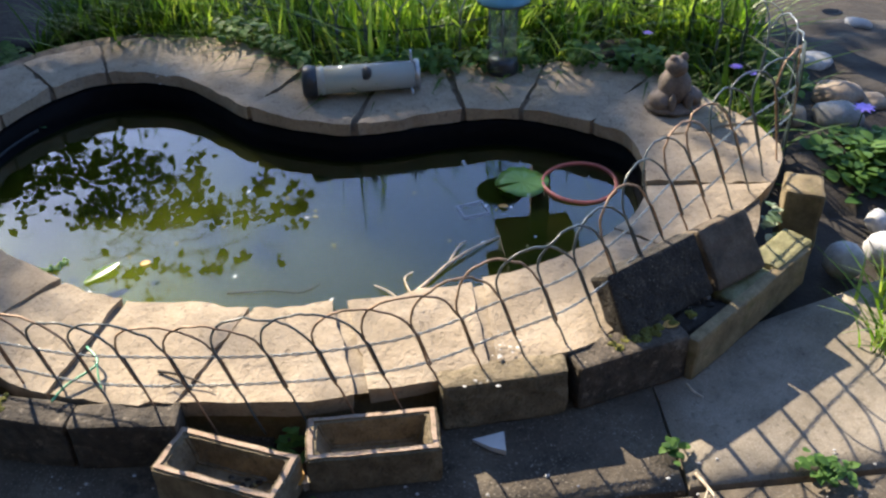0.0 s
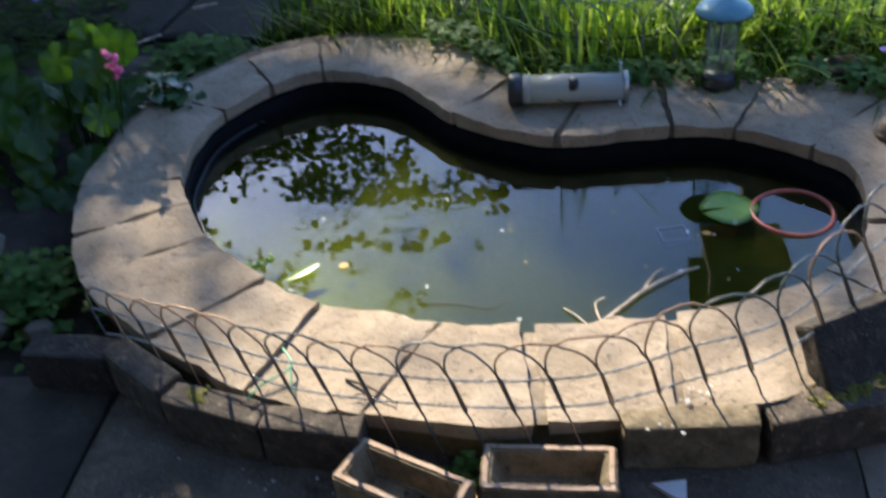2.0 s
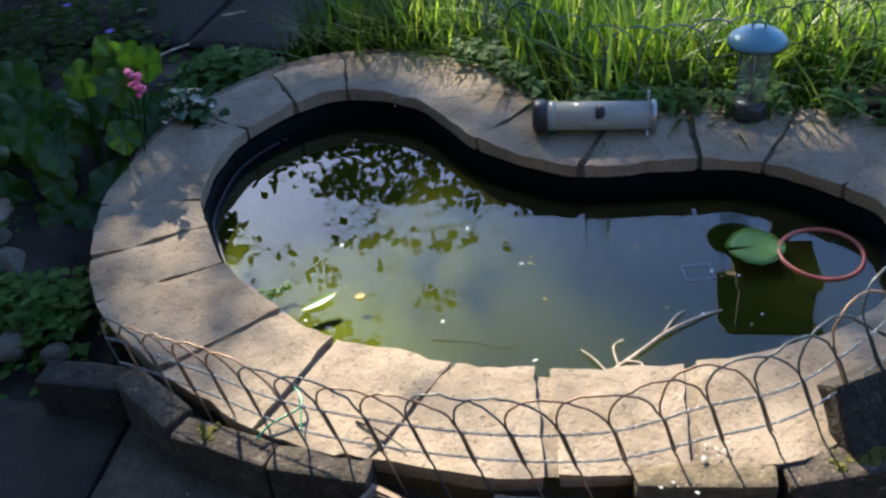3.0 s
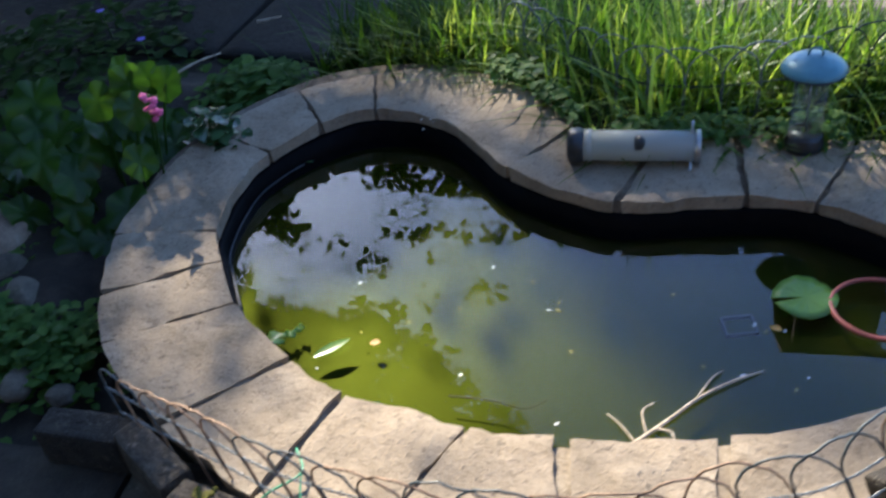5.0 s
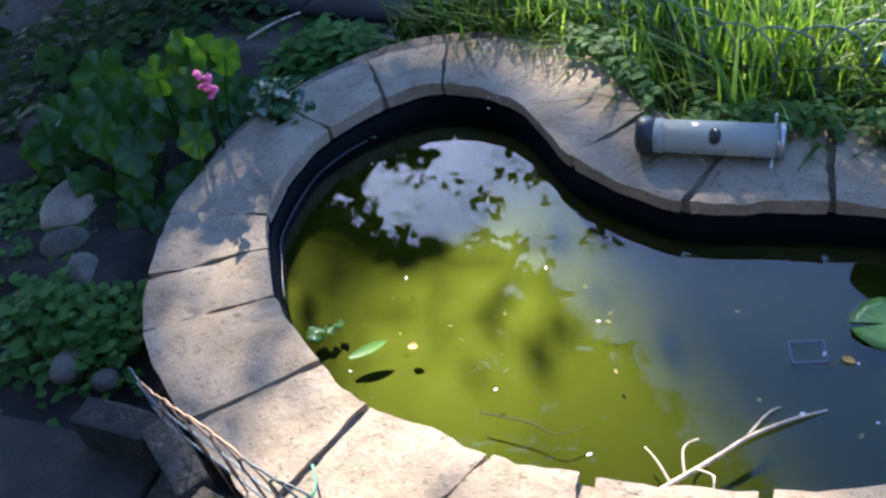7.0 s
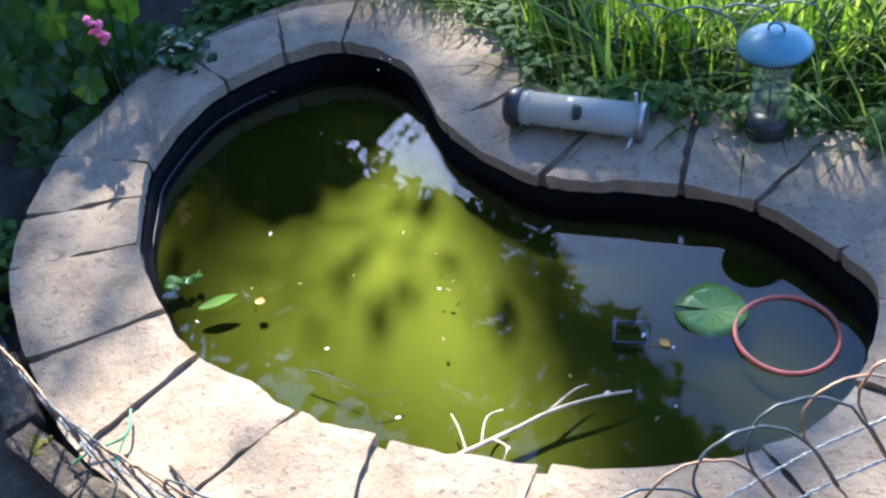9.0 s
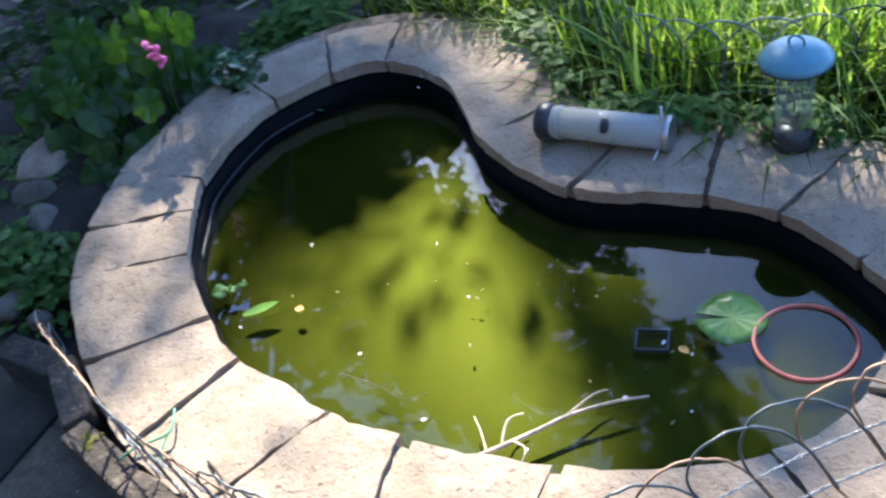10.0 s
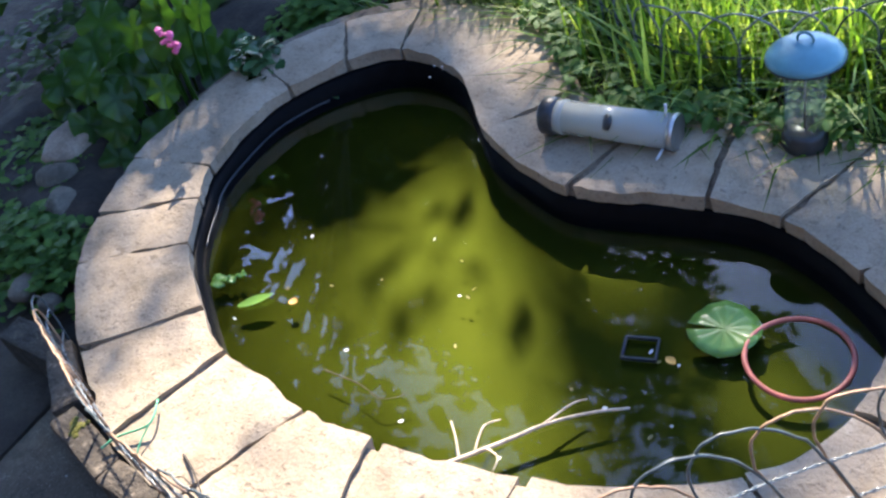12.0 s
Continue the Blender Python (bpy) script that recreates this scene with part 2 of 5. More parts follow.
def water_surface():
    """Clear skin of the water: mirror by Fresnel, the rest passes straight through."""
    m = Mat("water_skin")
    gl = m.n("ShaderNodeBsdfGlossy")
    gl.inputs["Roughness"].default_value = 0.0
    bp = m.n("ShaderNodeBump")
    bp.inputs["Strength"].default_value, bp.inputs["Distance"].default_value = 0.008, 0.01
    m.link(m.noise(6.0, 2, 0.5), bp.inputs["Height"])
    m.link(bp.outputs[0], gl.inputs["Normal"])
    lw = m.n("ShaderNodeLayerWeight")
    lw.inputs["Blend"].default_value = 0.5
    pw = m.n("ShaderNodeMath")
    pw.operation = "POWER"
    m.link(lw.outputs["Facing"], pw.inputs[0])
    pw.inputs[1].default_value = 2.9
    fr = m.n("ShaderNodeMath")
    fr.operation = "MULTIPLY_ADD"
    m.link(pw.outputs[0], fr.inputs[0])
    fr.inputs[1].default_value, fr.inputs[2].default_value = 1.0, 0.030
    tr = m.n("ShaderNodeBsdfTransparent")
    mx = m.n("ShaderNodeMixShader")
    m.link(fr.outputs[0], mx.inputs[0])
    m.link(tr.outputs[0], mx.inputs[1])
    m.link(gl.outputs[0], mx.inputs[2])
    m.link(mx.outputs[0], m.out.inputs["Surface"])
    return m.m


def murk():
    """Green, cloudy water below the skin: most of the light goes on forwards in it."""
    m = Mat("cloudy_green_water")
    big = m.noise(3.0, 3, 0.5)
    m.done(m.ramp(big, (0.35, (0.0042, 0.0054, 0.0007)), (0.65, (0.0054, 0.0069, 0.0009))), 1.0, spec=0.0)
    m.p.inputs["Subsurface Weight"].default_value = 1.0
    m.p.inputs["Subsurface Radius"].default_value = (0.9, 1.0, 0.4)
    m.p.inputs["Subsurface Scale"].default_value = 0.07
    gl = m.n("ShaderNodeBsdfGlossy")
    gl.inputs["Roughness"].default_value = 0.44
    m.link(m.ramp(big, (0.35, (0.0135, 0.0172, 0.0019)), (0.65, (0.0165, 0.021, 0.0024))), gl.inputs["Color"])
    both = m.n("ShaderNodeAddShader")
    m.link(m.p.outputs[0], both.inputs[0])
    m.link(gl.outputs[0], both.inputs[1])
    m.link(both.outputs[0], m.out.inputs["Surface"])
    return m.m


WATER, MURK = water_surface(), murk()

# ---- builders ----
rng = random.Random(7)


def mesh_from(name, bm, mat, smooth=False):
    me = bpy.data.meshes.new(name)
    bm.normal_update()
    bm.to_mesh(me)
    bm.free()
    mats = mat if isinstance(mat, (list, tuple)) else [mat]
    for m in mats:
        me.materials.append(m)
    if smooth:
        me.shade_smooth()
    return me


def part(name, bm, mat, parent=None, label="", smooth=False):
    ob = new(name, mesh_from(name, bm, mat, smooth) if isinstance(bm, bmesh.types.BMesh) else bm)
    if parent is not None:
        ob.parent = parent
    return tagged(ob, label)


def thing(name, label, category, group="", kind="", at=None):
    ob = new(name)
    ob.empty_display_size = 0.05
    if at is not None:
        ob.matrix_world = at
    return tagged(ob, label, category, group, kind)


def jitter(bm, amount, scale, seed=0.0, verts=None):
    for v in verts or bm.verts:
        d = noise.noise_vector(v.co * scale + Vector((seed, seed * 1.7, -seed)))
        v.co += d * amount


def block(sx, sy, sz, bevel=0.006, cuts=3, rough=0.003, seed=0.0):
    """A worn block that stands on z = 0, centred in x and y."""
    bm = bmesh.new()
    bmesh.ops.create_cube(bm, size=1.0, matrix=Matrix.Translation((0, 0, sz / 2)) @ Matrix.Diagonal((sx, sy, sz, 1)))
    bmesh.ops.bevel(bm, geom=bm.edges[:], offset=bevel, segments=2, affect="EDGES", profile=0.6)
    bmesh.ops.subdivide_edges(bm, edges=[e for e in bm.edges if e.calc_length() > 0.03], cuts=cuts, use_grid_fill=True)
    jitter(bm, rough, 28, seed)
    return bm


def rod(points, radius, sides=6, closed=False, taper=1.0):
    """A round bar along points."""
    bm = bmesh.new()
    add_rod(bm, points, radius, sides, closed, taper)
    return bm


def add_rod(bm, points, radius, sides=6, closed=False, taper=1.0):
    pts = [Vector(p) for p in points]
    n, rings, up = len(pts), [], None
    for i, p in enumerate(pts):
        a = pts[(i - 1) % n] if closed or i else pts[0]
        b = pts[(i + 1) % n] if closed or i < n - 1 else pts[-1]
        d = (b - a).normalized()
        if up is None:
            up = d.orthogonal().normalized()
        up = (up - d * up.dot(d)).normalized()
        side = d.cross(up)
        r = radius * (1 + (taper - 1) * i / max(1, n - 1))
        rings.append([bm.verts.new(p + (up * math.cos(k * math.tau / sides) + side * math.sin(k * math.tau / sides)) * r) for k in range(sides)])
    for i in range(n if closed else n - 1):
        A, B = rings[i], rings[(i + 1) % n]
        for k in range(sides):
            f = bm.faces.new((A[k], A[(k + 1) % sides], B[(k + 1) % sides], B[k]))
            f.smooth = True
    if not closed:
        bm.faces.new(rings[0][::-1])
        bm.faces.new(rings[-1])


def turned(profile, sides=24):
    """A body of rotation from (radius, height) pairs."""
    bm = bmesh.new()
    rings = [[bm.verts.new((r * math.cos(k * math.tau / sides), r * math.sin(k * math.tau / sides), z)) for k in range(sides)] for r, z in profile]
    for A, B in zip(rings, rings[1:]):
        for k in range(sides):
            bm.faces.new((A[k], A[(k + 1) % sides], B[(k + 1) % sides], B[k])).smooth = True
    if profile[0][0] > 1e-4:
        bm.faces.new(rings[0][::-1])
    if profile[-1][0] > 1e-4:
        bm.faces.new(rings[-1])
    bmesh.ops.remove_doubles(bm, verts=bm.verts, dist=1e-5)
    return bm


def spline(ctrl, per=12, closed=True):
    """Points on a smooth curve through ctrl."""
    out, n = [], len(ctrl)
    c = [Vector(p) for p in ctrl]
    for i in range(n if closed else n - 1):
        if closed:
            p0, p1, p2, p3 = c[i - 1], c[i], c[(i + 1) % n], c[(i + 2) % n]
        else:
            p0, p1, p2, p3 = c[max(0, i - 1)], c[i], c[i + 1], c[min(n - 1, i + 2)]
        for k in range(per):
            t = k / per
            out.append(0.5 * (2 * p1 + (p2 - p0) * t + (2 * p0 - 5 * p1 + 4 * p2 - p3) * t * t + (3 * p1 - p0 - 3 * p2 + p3) * t ** 3))
    if not closed:
        out.append(c[-1])
    return out


def resample(pts, n):
    """n points evenly along a polyline, its ends included."""
    d = [0.0]
    for a, b in zip(pts, pts[1:]):
        d.append(d[-1] + (b - a).length)
    out, k = [], 0
    for i in range(n):
        s = d[-1] * i / (n - 1)
        while k < len(d) - 2 and d[k + 1] < s:
            k += 1
        f = (s - d[k]) / max(1e-9, d[k + 1] - d[k])
        out.append(pts[k].lerp(pts[k + 1], min(1, max(0, f))))
    return out


def boulder(size, seed, flat=0.6, sub=3):
    bm = bmesh.new()
    bmesh.ops.create_icosphere(bm, subdivisions=sub, radius=0.5)
    jitter(bm, 0.12, 2.2, seed)
    jitter(bm, 0.03, 7, seed + 3)
    bmesh.ops.scale(bm, vec=(size, size * 0.8, size * flat), verts=bm.verts)
    low = min(v.co.z for v in bm.verts)
    bmesh.ops.translate(bm, vec=(0, 0, -low * 0.85), verts=bm.verts)
    return bm

# ---- large structure ----
WATER_Z, PATIO_Z = 0.103, 0.060


def slab_z(y):
    """The top of the pond's edging, which rises a little to the back."""
    return 0.157 + max(0.0, y - 1.4) * 0.032


INNER = spline([(-0.30, 1.403), (-0.15, 1.413), (-0.03, 1.437), (0.088, 1.472), (0.19, 1.51), (0.30, 1.575), (0.375, 1.643), (0.42, 1.72),
                (0.435, 1.83), (0.422, 1.935), (0.36, 1.996), (0.262, 2.048), (0.165, 2.076), (0.066, 2.068), (-0.05, 2.038), (-0.18, 2.008),
                (-0.29, 2.031), (-0.425, 2.084), (-0.515, 2.161), (-0.62, 2.241), (-0.745, 2.274), (-0.86, 2.241), (-0.945, 2.146),
                (-0.993, 2.046), (-1.005, 1.95), (-0.975, 1.79), (-0.92, 1.702), (-0.825, 1.587), (-0.653, 1.475), (-0.528, 1.422), (-0.42, 1.417)])
OUTER = spline([(-0.356, 1.173), (-0.215, 1.17), (-0.092, 1.194), (0.02, 1.224), (0.103, 1.254), (0.215, 1.279), (0.298, 1.325), (0.403, 1.469), (0.548, 1.623),
                (0.675, 1.756), (0.725, 1.86), (0.718, 1.96), (0.629, 2.087), (0.521, 2.229), (0.389, 2.283), (0.238, 2.287), (0.028, 2.256),
                (-0.162, 2.224), (-0.317, 2.252), (-0.41, 2.341), (-0.508, 2.424), (-0.628, 2.461), (-0.76, 2.463), (-0.882, 2.423), (-1.016, 2.338),
                (-1.116, 2.232), (-1.185, 2.059), (-1.208, 1.884), (-1.189, 1.726), (-1.123, 1.568), (-1.024, 1.429), (-0.903, 1.345), (-0.782, 1.275),
                (-0.658, 1.218), (-0.542, 1.183), (-0.451, 1.174)])
JOINTS = [((-0.30, 1.403), (-0.371, 1.171)), ((-0.15, 1.413), (-0.087, 1.194)), ((0.088, 1.472), (0.108, 1.256)), ((0.345, 1.612), (0.456, 1.527)),
          ((0.425, 1.76), (0.68, 1.765)), ((0.424, 1.93), (0.704, 1.992)), ((0.345, 2.006), (0.522, 2.228)), ((0.20, 2.069), (0.273, 2.289)),
          ((0.066, 2.068), (0.029, 2.255)), ((-0.18, 2.008), (-0.132, 2.226)), ((-0.425, 2.084), (-0.317, 2.251)), ((-0.803, 2.258), (-0.872, 2.427)),
          ((-0.917, 2.186), (-1.032, 2.327)), ((-0.987, 2.061), (-1.163, 2.122)), ((-0.972, 1.785), (-1.189, 1.725)), ((-0.915, 1.697), (-1.113, 1.552)),
          ((-0.825, 1.587), (-1.034, 1.439)), ((-0.653, 1.475), (-0.813, 1.292)), ((-0.528, 1.422), (-0.577, 1.192))]


def nearest(pts, p):
    return min(range(len(pts)), key=lambda i: (pts[i] - Vector(p)).length)


def stretch(pts, a, b):
    return pts[a:b + 1] if a <= b else pts[a:] + pts[:b + 1]


def ring(profile_in, mat, name, parent=None, label="", base=None, smooth=True):
    """A closed wall along a curve: (inset, height) pairs from top to bottom."""
    pts = base or INNER
    n = len(pts)
    bm = bmesh.new()
    rows = []
    for inset, z in profile_in:
        row = []
        for i in range(n):
            d = (pts[(i + 1) % n] - pts[i - 1]).normalized()
            inward = Vector((-d.y, d.x))
            p = pts[i] + inward * (inset(pts[i]) if callable(inset) else inset)
            row.append(bm.verts.new((p.x, p.y, z(p.y) if callable(z) else z)))
        rows.append(row)
    for A, B in zip(rows, rows[1:]):
        for i in range(n):
            bm.faces.new((A[i], A[(i + 1) % n], B[(i + 1) % n], B[i])).smooth = smooth
    return bm, rows


# ground: one sheet to the horizon, with a hole for the pond
def hole_sheet(z, inset, far, mat, name):
    bm = bmesh.new()
    n = 64
    line = resample(OUTER + [OUTER[0]], n + 1)[:-1]
    c = Vector((-0.25, 1.8))
    prev = None
    rows = []
    for k, f in enumerate((0.93, 1.25, 1.8, 3.0, 8.0, 60.0, 1500.0)):
        rows.append([bm.verts.new((c.x + (p.x - c.x) * f, c.y + (p.y - c.y) * f, z)) for p in line])
    for A, B in zip(rows, rows[1:]):
        for i in range(n):
            bm.faces.new((B[i], B[(i + 1) % n], A[(i + 1) % n], A[i]))
    return bm


ground = part("ground", hole_sheet(0.026, 0, 0, SOIL, "ground"), SOIL)
tagged(ground, "dark bare garden soil round the pond", "ground", kind="structure")


def heap(name, pts_fn, nx, ny, mat, label, category):
    bm = bmesh.new()
    grid = [[bm.verts.new(pts_fn(i / nx, j / ny)) for i in range(nx + 1)] for j in range(ny + 1)]
    for j in range(ny):
        for i in range(nx):
            bm.faces.new((grid[j][i], grid[j][i + 1], grid[j + 1][i + 1], grid[j + 1][i]))
    ob = part(name, bm, mat, smooth=True)
    return tagged(ob, label, category, kind="structure")


def bed(x0, x1, y0, y1, top, seed, soft=0.25):
    def f(u, v):
        x, y = x0 + (x1 - x0) * u, y0 + (y1 - y0) * v
        e = min(1, min(u, 1 - u) / soft) * min(1, min(v, 1 - v) / soft)
        return (x, y, -0.02 + (top + 0.02) * e + 0.02 * e * noise.noise(Vector((x * 9, y * 9, seed))))
    return f


heap("soil_bed_back", bed(-1.15, 1.0, 2.22, 3.15, 0.115, 1.0, 0.15), 50, 24, SOIL, "raised dark soil bed behind the pond", "soil bed")
heap("soil_bed_left", bed(-2.2, -1.05, 1.25, 2.75, 0.10, 2.0, 0.2), 40, 40, SOIL, "raised dark soil bed beside the pond", "soil bed")
heap("soil_bed_right", bed(0.6, 1.7, 1.72, 3.0, 0.08, 3.0, 0.2), 36, 40, SOIL, "stony soil bed beside the pond", "soil bed")
heap("path", bed(-0.95, 4.4, 3.05, 6.4, 0.075, 4.0, 0.12), 60, 40, PATH, "pale dry trodden ground with patches of weed", "ground")

# the pond: shell, water and edging
def bulge(p):
    """How far the shell stands out under the slabs: most at the rounded end."""
    return 0.003 + 0.007 * min(1.0, max(0.0, (-0.62 - p.x) / 0.3))


pond = thing("pond", "kidney-shaped garden pond with green cloudy water", "pond", kind="structure")
bm, rows = ring([(-0.035, lambda y: slab_z(y) - 0.038), (lambda p: bulge(p) - 0.012, lambda y: slab_z(y) - 0.038), (lambda p: bulge(p) - 0.004, lambda y: slab_z(y) - 0.042), (bulge, 0.095), (lambda p: bulge(p) + 0.01, 0.04), (0.07, -0.30)], LINER, "shell")
bm.faces.new(rows[-1])
part("shell", bm, LINER, pond, "black moulded pond shell")
bm, rows = ring([(-0.004, WATER_Z), (0.07, WATER_Z)], WATER, "water")
bm.faces.new(rows[-1])
bmesh.ops.recalc_face_normals(bm, faces=bm.faces[:])
if sum(f.normal.z for f in bm.faces) < 0:
    bmesh.ops.reverse_faces(bm, faces=bm.faces[:])
water = part("water", bm, WATER, pond, "still water that mirrors sky and branches")
bm, rows = ring([(-0.004, WATER_Z - 0.022), (0.09, WATER_Z - 0.022)], MURK, "murk")
bm.faces.new(rows[-1])
bmesh.ops.recalc_face_normals(bm, faces=bm.faces[:])
if sum(f.normal.z for f in bm.faces) < 0:
    bmesh.ops.reverse_faces(bm, faces=bm.faces[:])
# a grey metal rod added as the highlight on the black rim
ridge = [p for p in INNER if p.x < -0.80 and 1.60 < p.y < 2.13]
line = []
for a, b in zip(ridge, ridge[1:]):
    d = (b - a).normalized()
    line.append(Vector((a.x - d.y * 0.013, a.y + d.x * 0.013, WATER_Z + 0.002)))
shell_ridge = rod(line, 0.0022, 5)
part("cloudy_water", bm, MURK, pond, "green cloudy depth of the water")

part("shell_ridge", shell_ridge, DARKMETAL, pond, "thin grey line for the shell rim's highlight at the waterline")

surround = thing("pond_edging", "ring of buff riven paving slabs round the pond", "paving", kind="structure")
bm, rows = ring([(-0.22, lambda y: slab_z(y) - 0.009), (-0.012, lambda y: slab_z(y) - 0.009), (-0.012, 0.09)], MORTAR, "bed")
part("mortar_bed", bm, MORTAR, surround, "dark crumbling mortar under the slabs")
bm, rows = ring([(0.10, lambda y: slab_z(y) - 0.014), (0.026, lambda y: slab_z(y) - 0.016), (0.022, 0.08), (0.03, 0.02)], MORTAR, "wall", base=OUTER)
jitter(bm, 0.006, 18)
part("retaining_wall", bm, TIMBER, surround, "low ochre algae-stained wall under the slabs")


JOINT_GAP = {1: 0.011, 2: 0.009, 17: 0.005, 18: 0.006, 9: 0.007, 8: 0.006}      # the wider joints, filled with mortar


def slab(i):
    (ia, oa), (ib, ob_) = JOINTS[i], JOINTS[(i + 1) % len(JOINTS)]
    inn = stretch(INNER, nearest(INNER, ia), nearest(INNER, ib))
    out = stretch(OUTER, nearest(OUTER, oa), nearest(OUTER, ob_))
    mid = sum((p for p in inn + out), Vector((0, 0))) / len(inn + out)
    n = max(8, int(sum((a - b).length for a, b in zip(inn, inn[1:])) / 0.018))
    m = 12
    inn, out = resample(inn, n), resample(out, n)
    tilt = rng.uniform(-0.004, 0.004)
    bm = bmesh.new()
    grid = []
    for k in range(n):
        row = []
        for j in range(m):
            p = inn[k].lerp(out[k], j / (m - 1))
            row.append(p.copy())
        grid.append(row)
    # draw the two ends in for the joint
    for j in range(m):
        for k, q in ((0, 1), (n - 1, n - 2)):
            d = (grid[q][j] - grid[k][j]).normalized()
            grid[k][j] = grid[k][j] + d * (JOINT_GAP.get((i if k == 0 else i + 1) % len(JOINTS), 0.003) + 0.0035 * noise.noise(Vector((j * 0.9, i * 7.1, k))))
    top, low = [], []
    for k in range(n):
        a, b = [], []
        for j in range(m):
            p = grid[k][j]
            edge = min(min(k, n - 1 - k) * 0.8, min(j, m - 1 - j))
            wob = Vector((noise.noise(Vector((p.x * 14, p.y * 14, i))), noise.noise(Vector((p.x * 14, p.y * 14, i + 50)))))
            chip = noise.noise(Vector((p.x * 45, p.y * 45, i + 20.0)))
            q = p + wob * (0.004 if 0 < j < m - 1 else 0.006)
            if edge == 0:
                q += (mid - p).normalized() * max(0.0, chip - 0.15) * 0.012
            z = slab_z(p.y) + tilt * (p.x - mid.x) * 4 + 0.007 * noise.fractal(Vector((p.x * 11, p.y * 11, i * 3.3)), 0.8, 2.0, 5) - (0.0018 if edge == 0 else 0.0)
            a.append(bm.verts.new((q.x, q.y, z)))
            pull = (mid - q).normalized() * (0.004 if edge == 0 else 0)
            b.append(bm.verts.new((q.x + pull.x, q.y + pull.y, slab_z(p.y) - 0.034)))
        top.append(a)
        low.append(b)
    for k in range(n - 1):
        for j in range(m - 1):
            bm.faces.new((top[k][j], top[k][j + 1], top[k + 1][j + 1], top[k + 1][j])).smooth = True
            bm.faces.new((low[k][j], low[k + 1][j], low[k + 1][j + 1], low[k][j + 1]))
    for k in range(n - 1):
        bm.faces.new((top[k][0], top[k + 1][0], low[k + 1][0], low[k][0]))
        bm.faces.new((top[k][-1], low[k][-1], low[k + 1][-1], top[k + 1][-1]))
    for j in range(m - 1):
        bm.faces.new((top[0][j], low[0][j], low[0][j + 1], top[0][j + 1]))
        bm.faces.new((top[-1][j], top[-1][j + 1], low[-1][j + 1], low[-1][j]))
    bmesh.ops.recalc_face_normals(bm, faces=bm.faces[:])
    for e in bm.edges:
        if len(e.link_faces) == 2 and e.link_faces[0].smooth != e.link_faces[1].smooth:
            e.smooth = False
    part("paving_slab", bm, SLAB, surround)


# patio flags in front
patio = thing("patio", "weathered concrete flags of the patio", "paving", kind="structure")


def flag(corners, mat, seed, z=PATIO_Z, thick=0.04, parent=patio, name="flagstone"):
    c = [Vector(p) for p in corners]
    mid = sum(c, Vector((0, 0))) / 4
    n = 10
    bm = bmesh.new()
    top = []
    for j in range(n + 1):
        row = []
        for i in range(n + 1):
            p = c[0].lerp(c[1], i / n).lerp(c[3].lerp(c[2], i / n), j / n)
            e = min(i, n - i, j, n - j)
            w = Vector((noise.noise(Vector((p.x * 10, p.y * 10, seed))), noise.noise(Vector((p.x * 10, p.y * 10, seed + 9))))) * 0.003
            row.append(bm.verts.new((p.x + w.x, p.y + w.y, z + 0.003 * noise.noise(Vector((p.x * 5, p.y * 5, seed))) - (0.004 if e == 0 else 0))))
        top.append(row)
    for j in range(n):
        for i in range(n):
            bm.faces.new((top[j][i], top[j][i + 1], top[j + 1][i + 1], top[j + 1][i])).smooth = True
    rim = top[0][:] + [top[j][n] for j in range(1, n + 1)] + top[n][n - 1::-1] + [top[j][0] for j in range(n - 1, 0, -1)]
    low = [bm.verts.new((v.co.x, v.co.y, z - thick)) for v in rim]
    for k in range(len(rim)):
        bm.faces.new((rim[k], low[k], low[(k + 1) % len(rim)], rim[(k + 1) % len(rim)]))
    bmesh.ops.recalc_face_normals(bm, faces=bm.faces[:])
    return part(name, bm, mat, parent)


# ---- things: bricks and blocks round the pond ----
def brick_at(x, y, ang, size=(0.213, 0.066, 0.115), z=PATIO_Z, mat=BRICK, label="", tilt=(0, 0), seed=0.0, group="bricks round the pond", name="brick"):
    ob = part(name, block(*size, 0.007, 3, 0.0035, seed), mat)
    ob.matrix_world = pose(x, y, z, tilt[0], tilt[1], ang)
    return tagged(ob, label, "brick", group)


brick_at(0.126, 1.245, 11, (0.205, 0.052, 0.095), label="pale weathered brick on edge against the pond slabs", seed=1)
brick_at(0.332, 1.31, 23, (0.205, 0.058, 0.093), mat=DARKBRICK, label="dark brick on edge with moss along its top", seed=2)
brick_at(-0.45, 1.153, 2, (0.165, 0.052, 0.092), mat=DARKBRICK, label="dark weathered brick on edge below the slabs", seed=3)
brick_at(-0.623, 1.165, -8, (0.180, 0.054, 0.093), mat=DARKBRICK, label="weathered brick on edge with yellow lichen", seed=4)
brick_at(-0.795, 1.235, -28, (0.170, 0.056, 0.092), mat=DARKBRICK, label="grey weathered brick on edge beside the fence", seed=5)
# the near-black colour stands in for the shade at this end
brick_at(-0.953, 1.263, 4, (0.165, 0.06, 0.085), mat=BLACKBRICK, label="brown weathered brick on edge at the flower bed", seed=6)


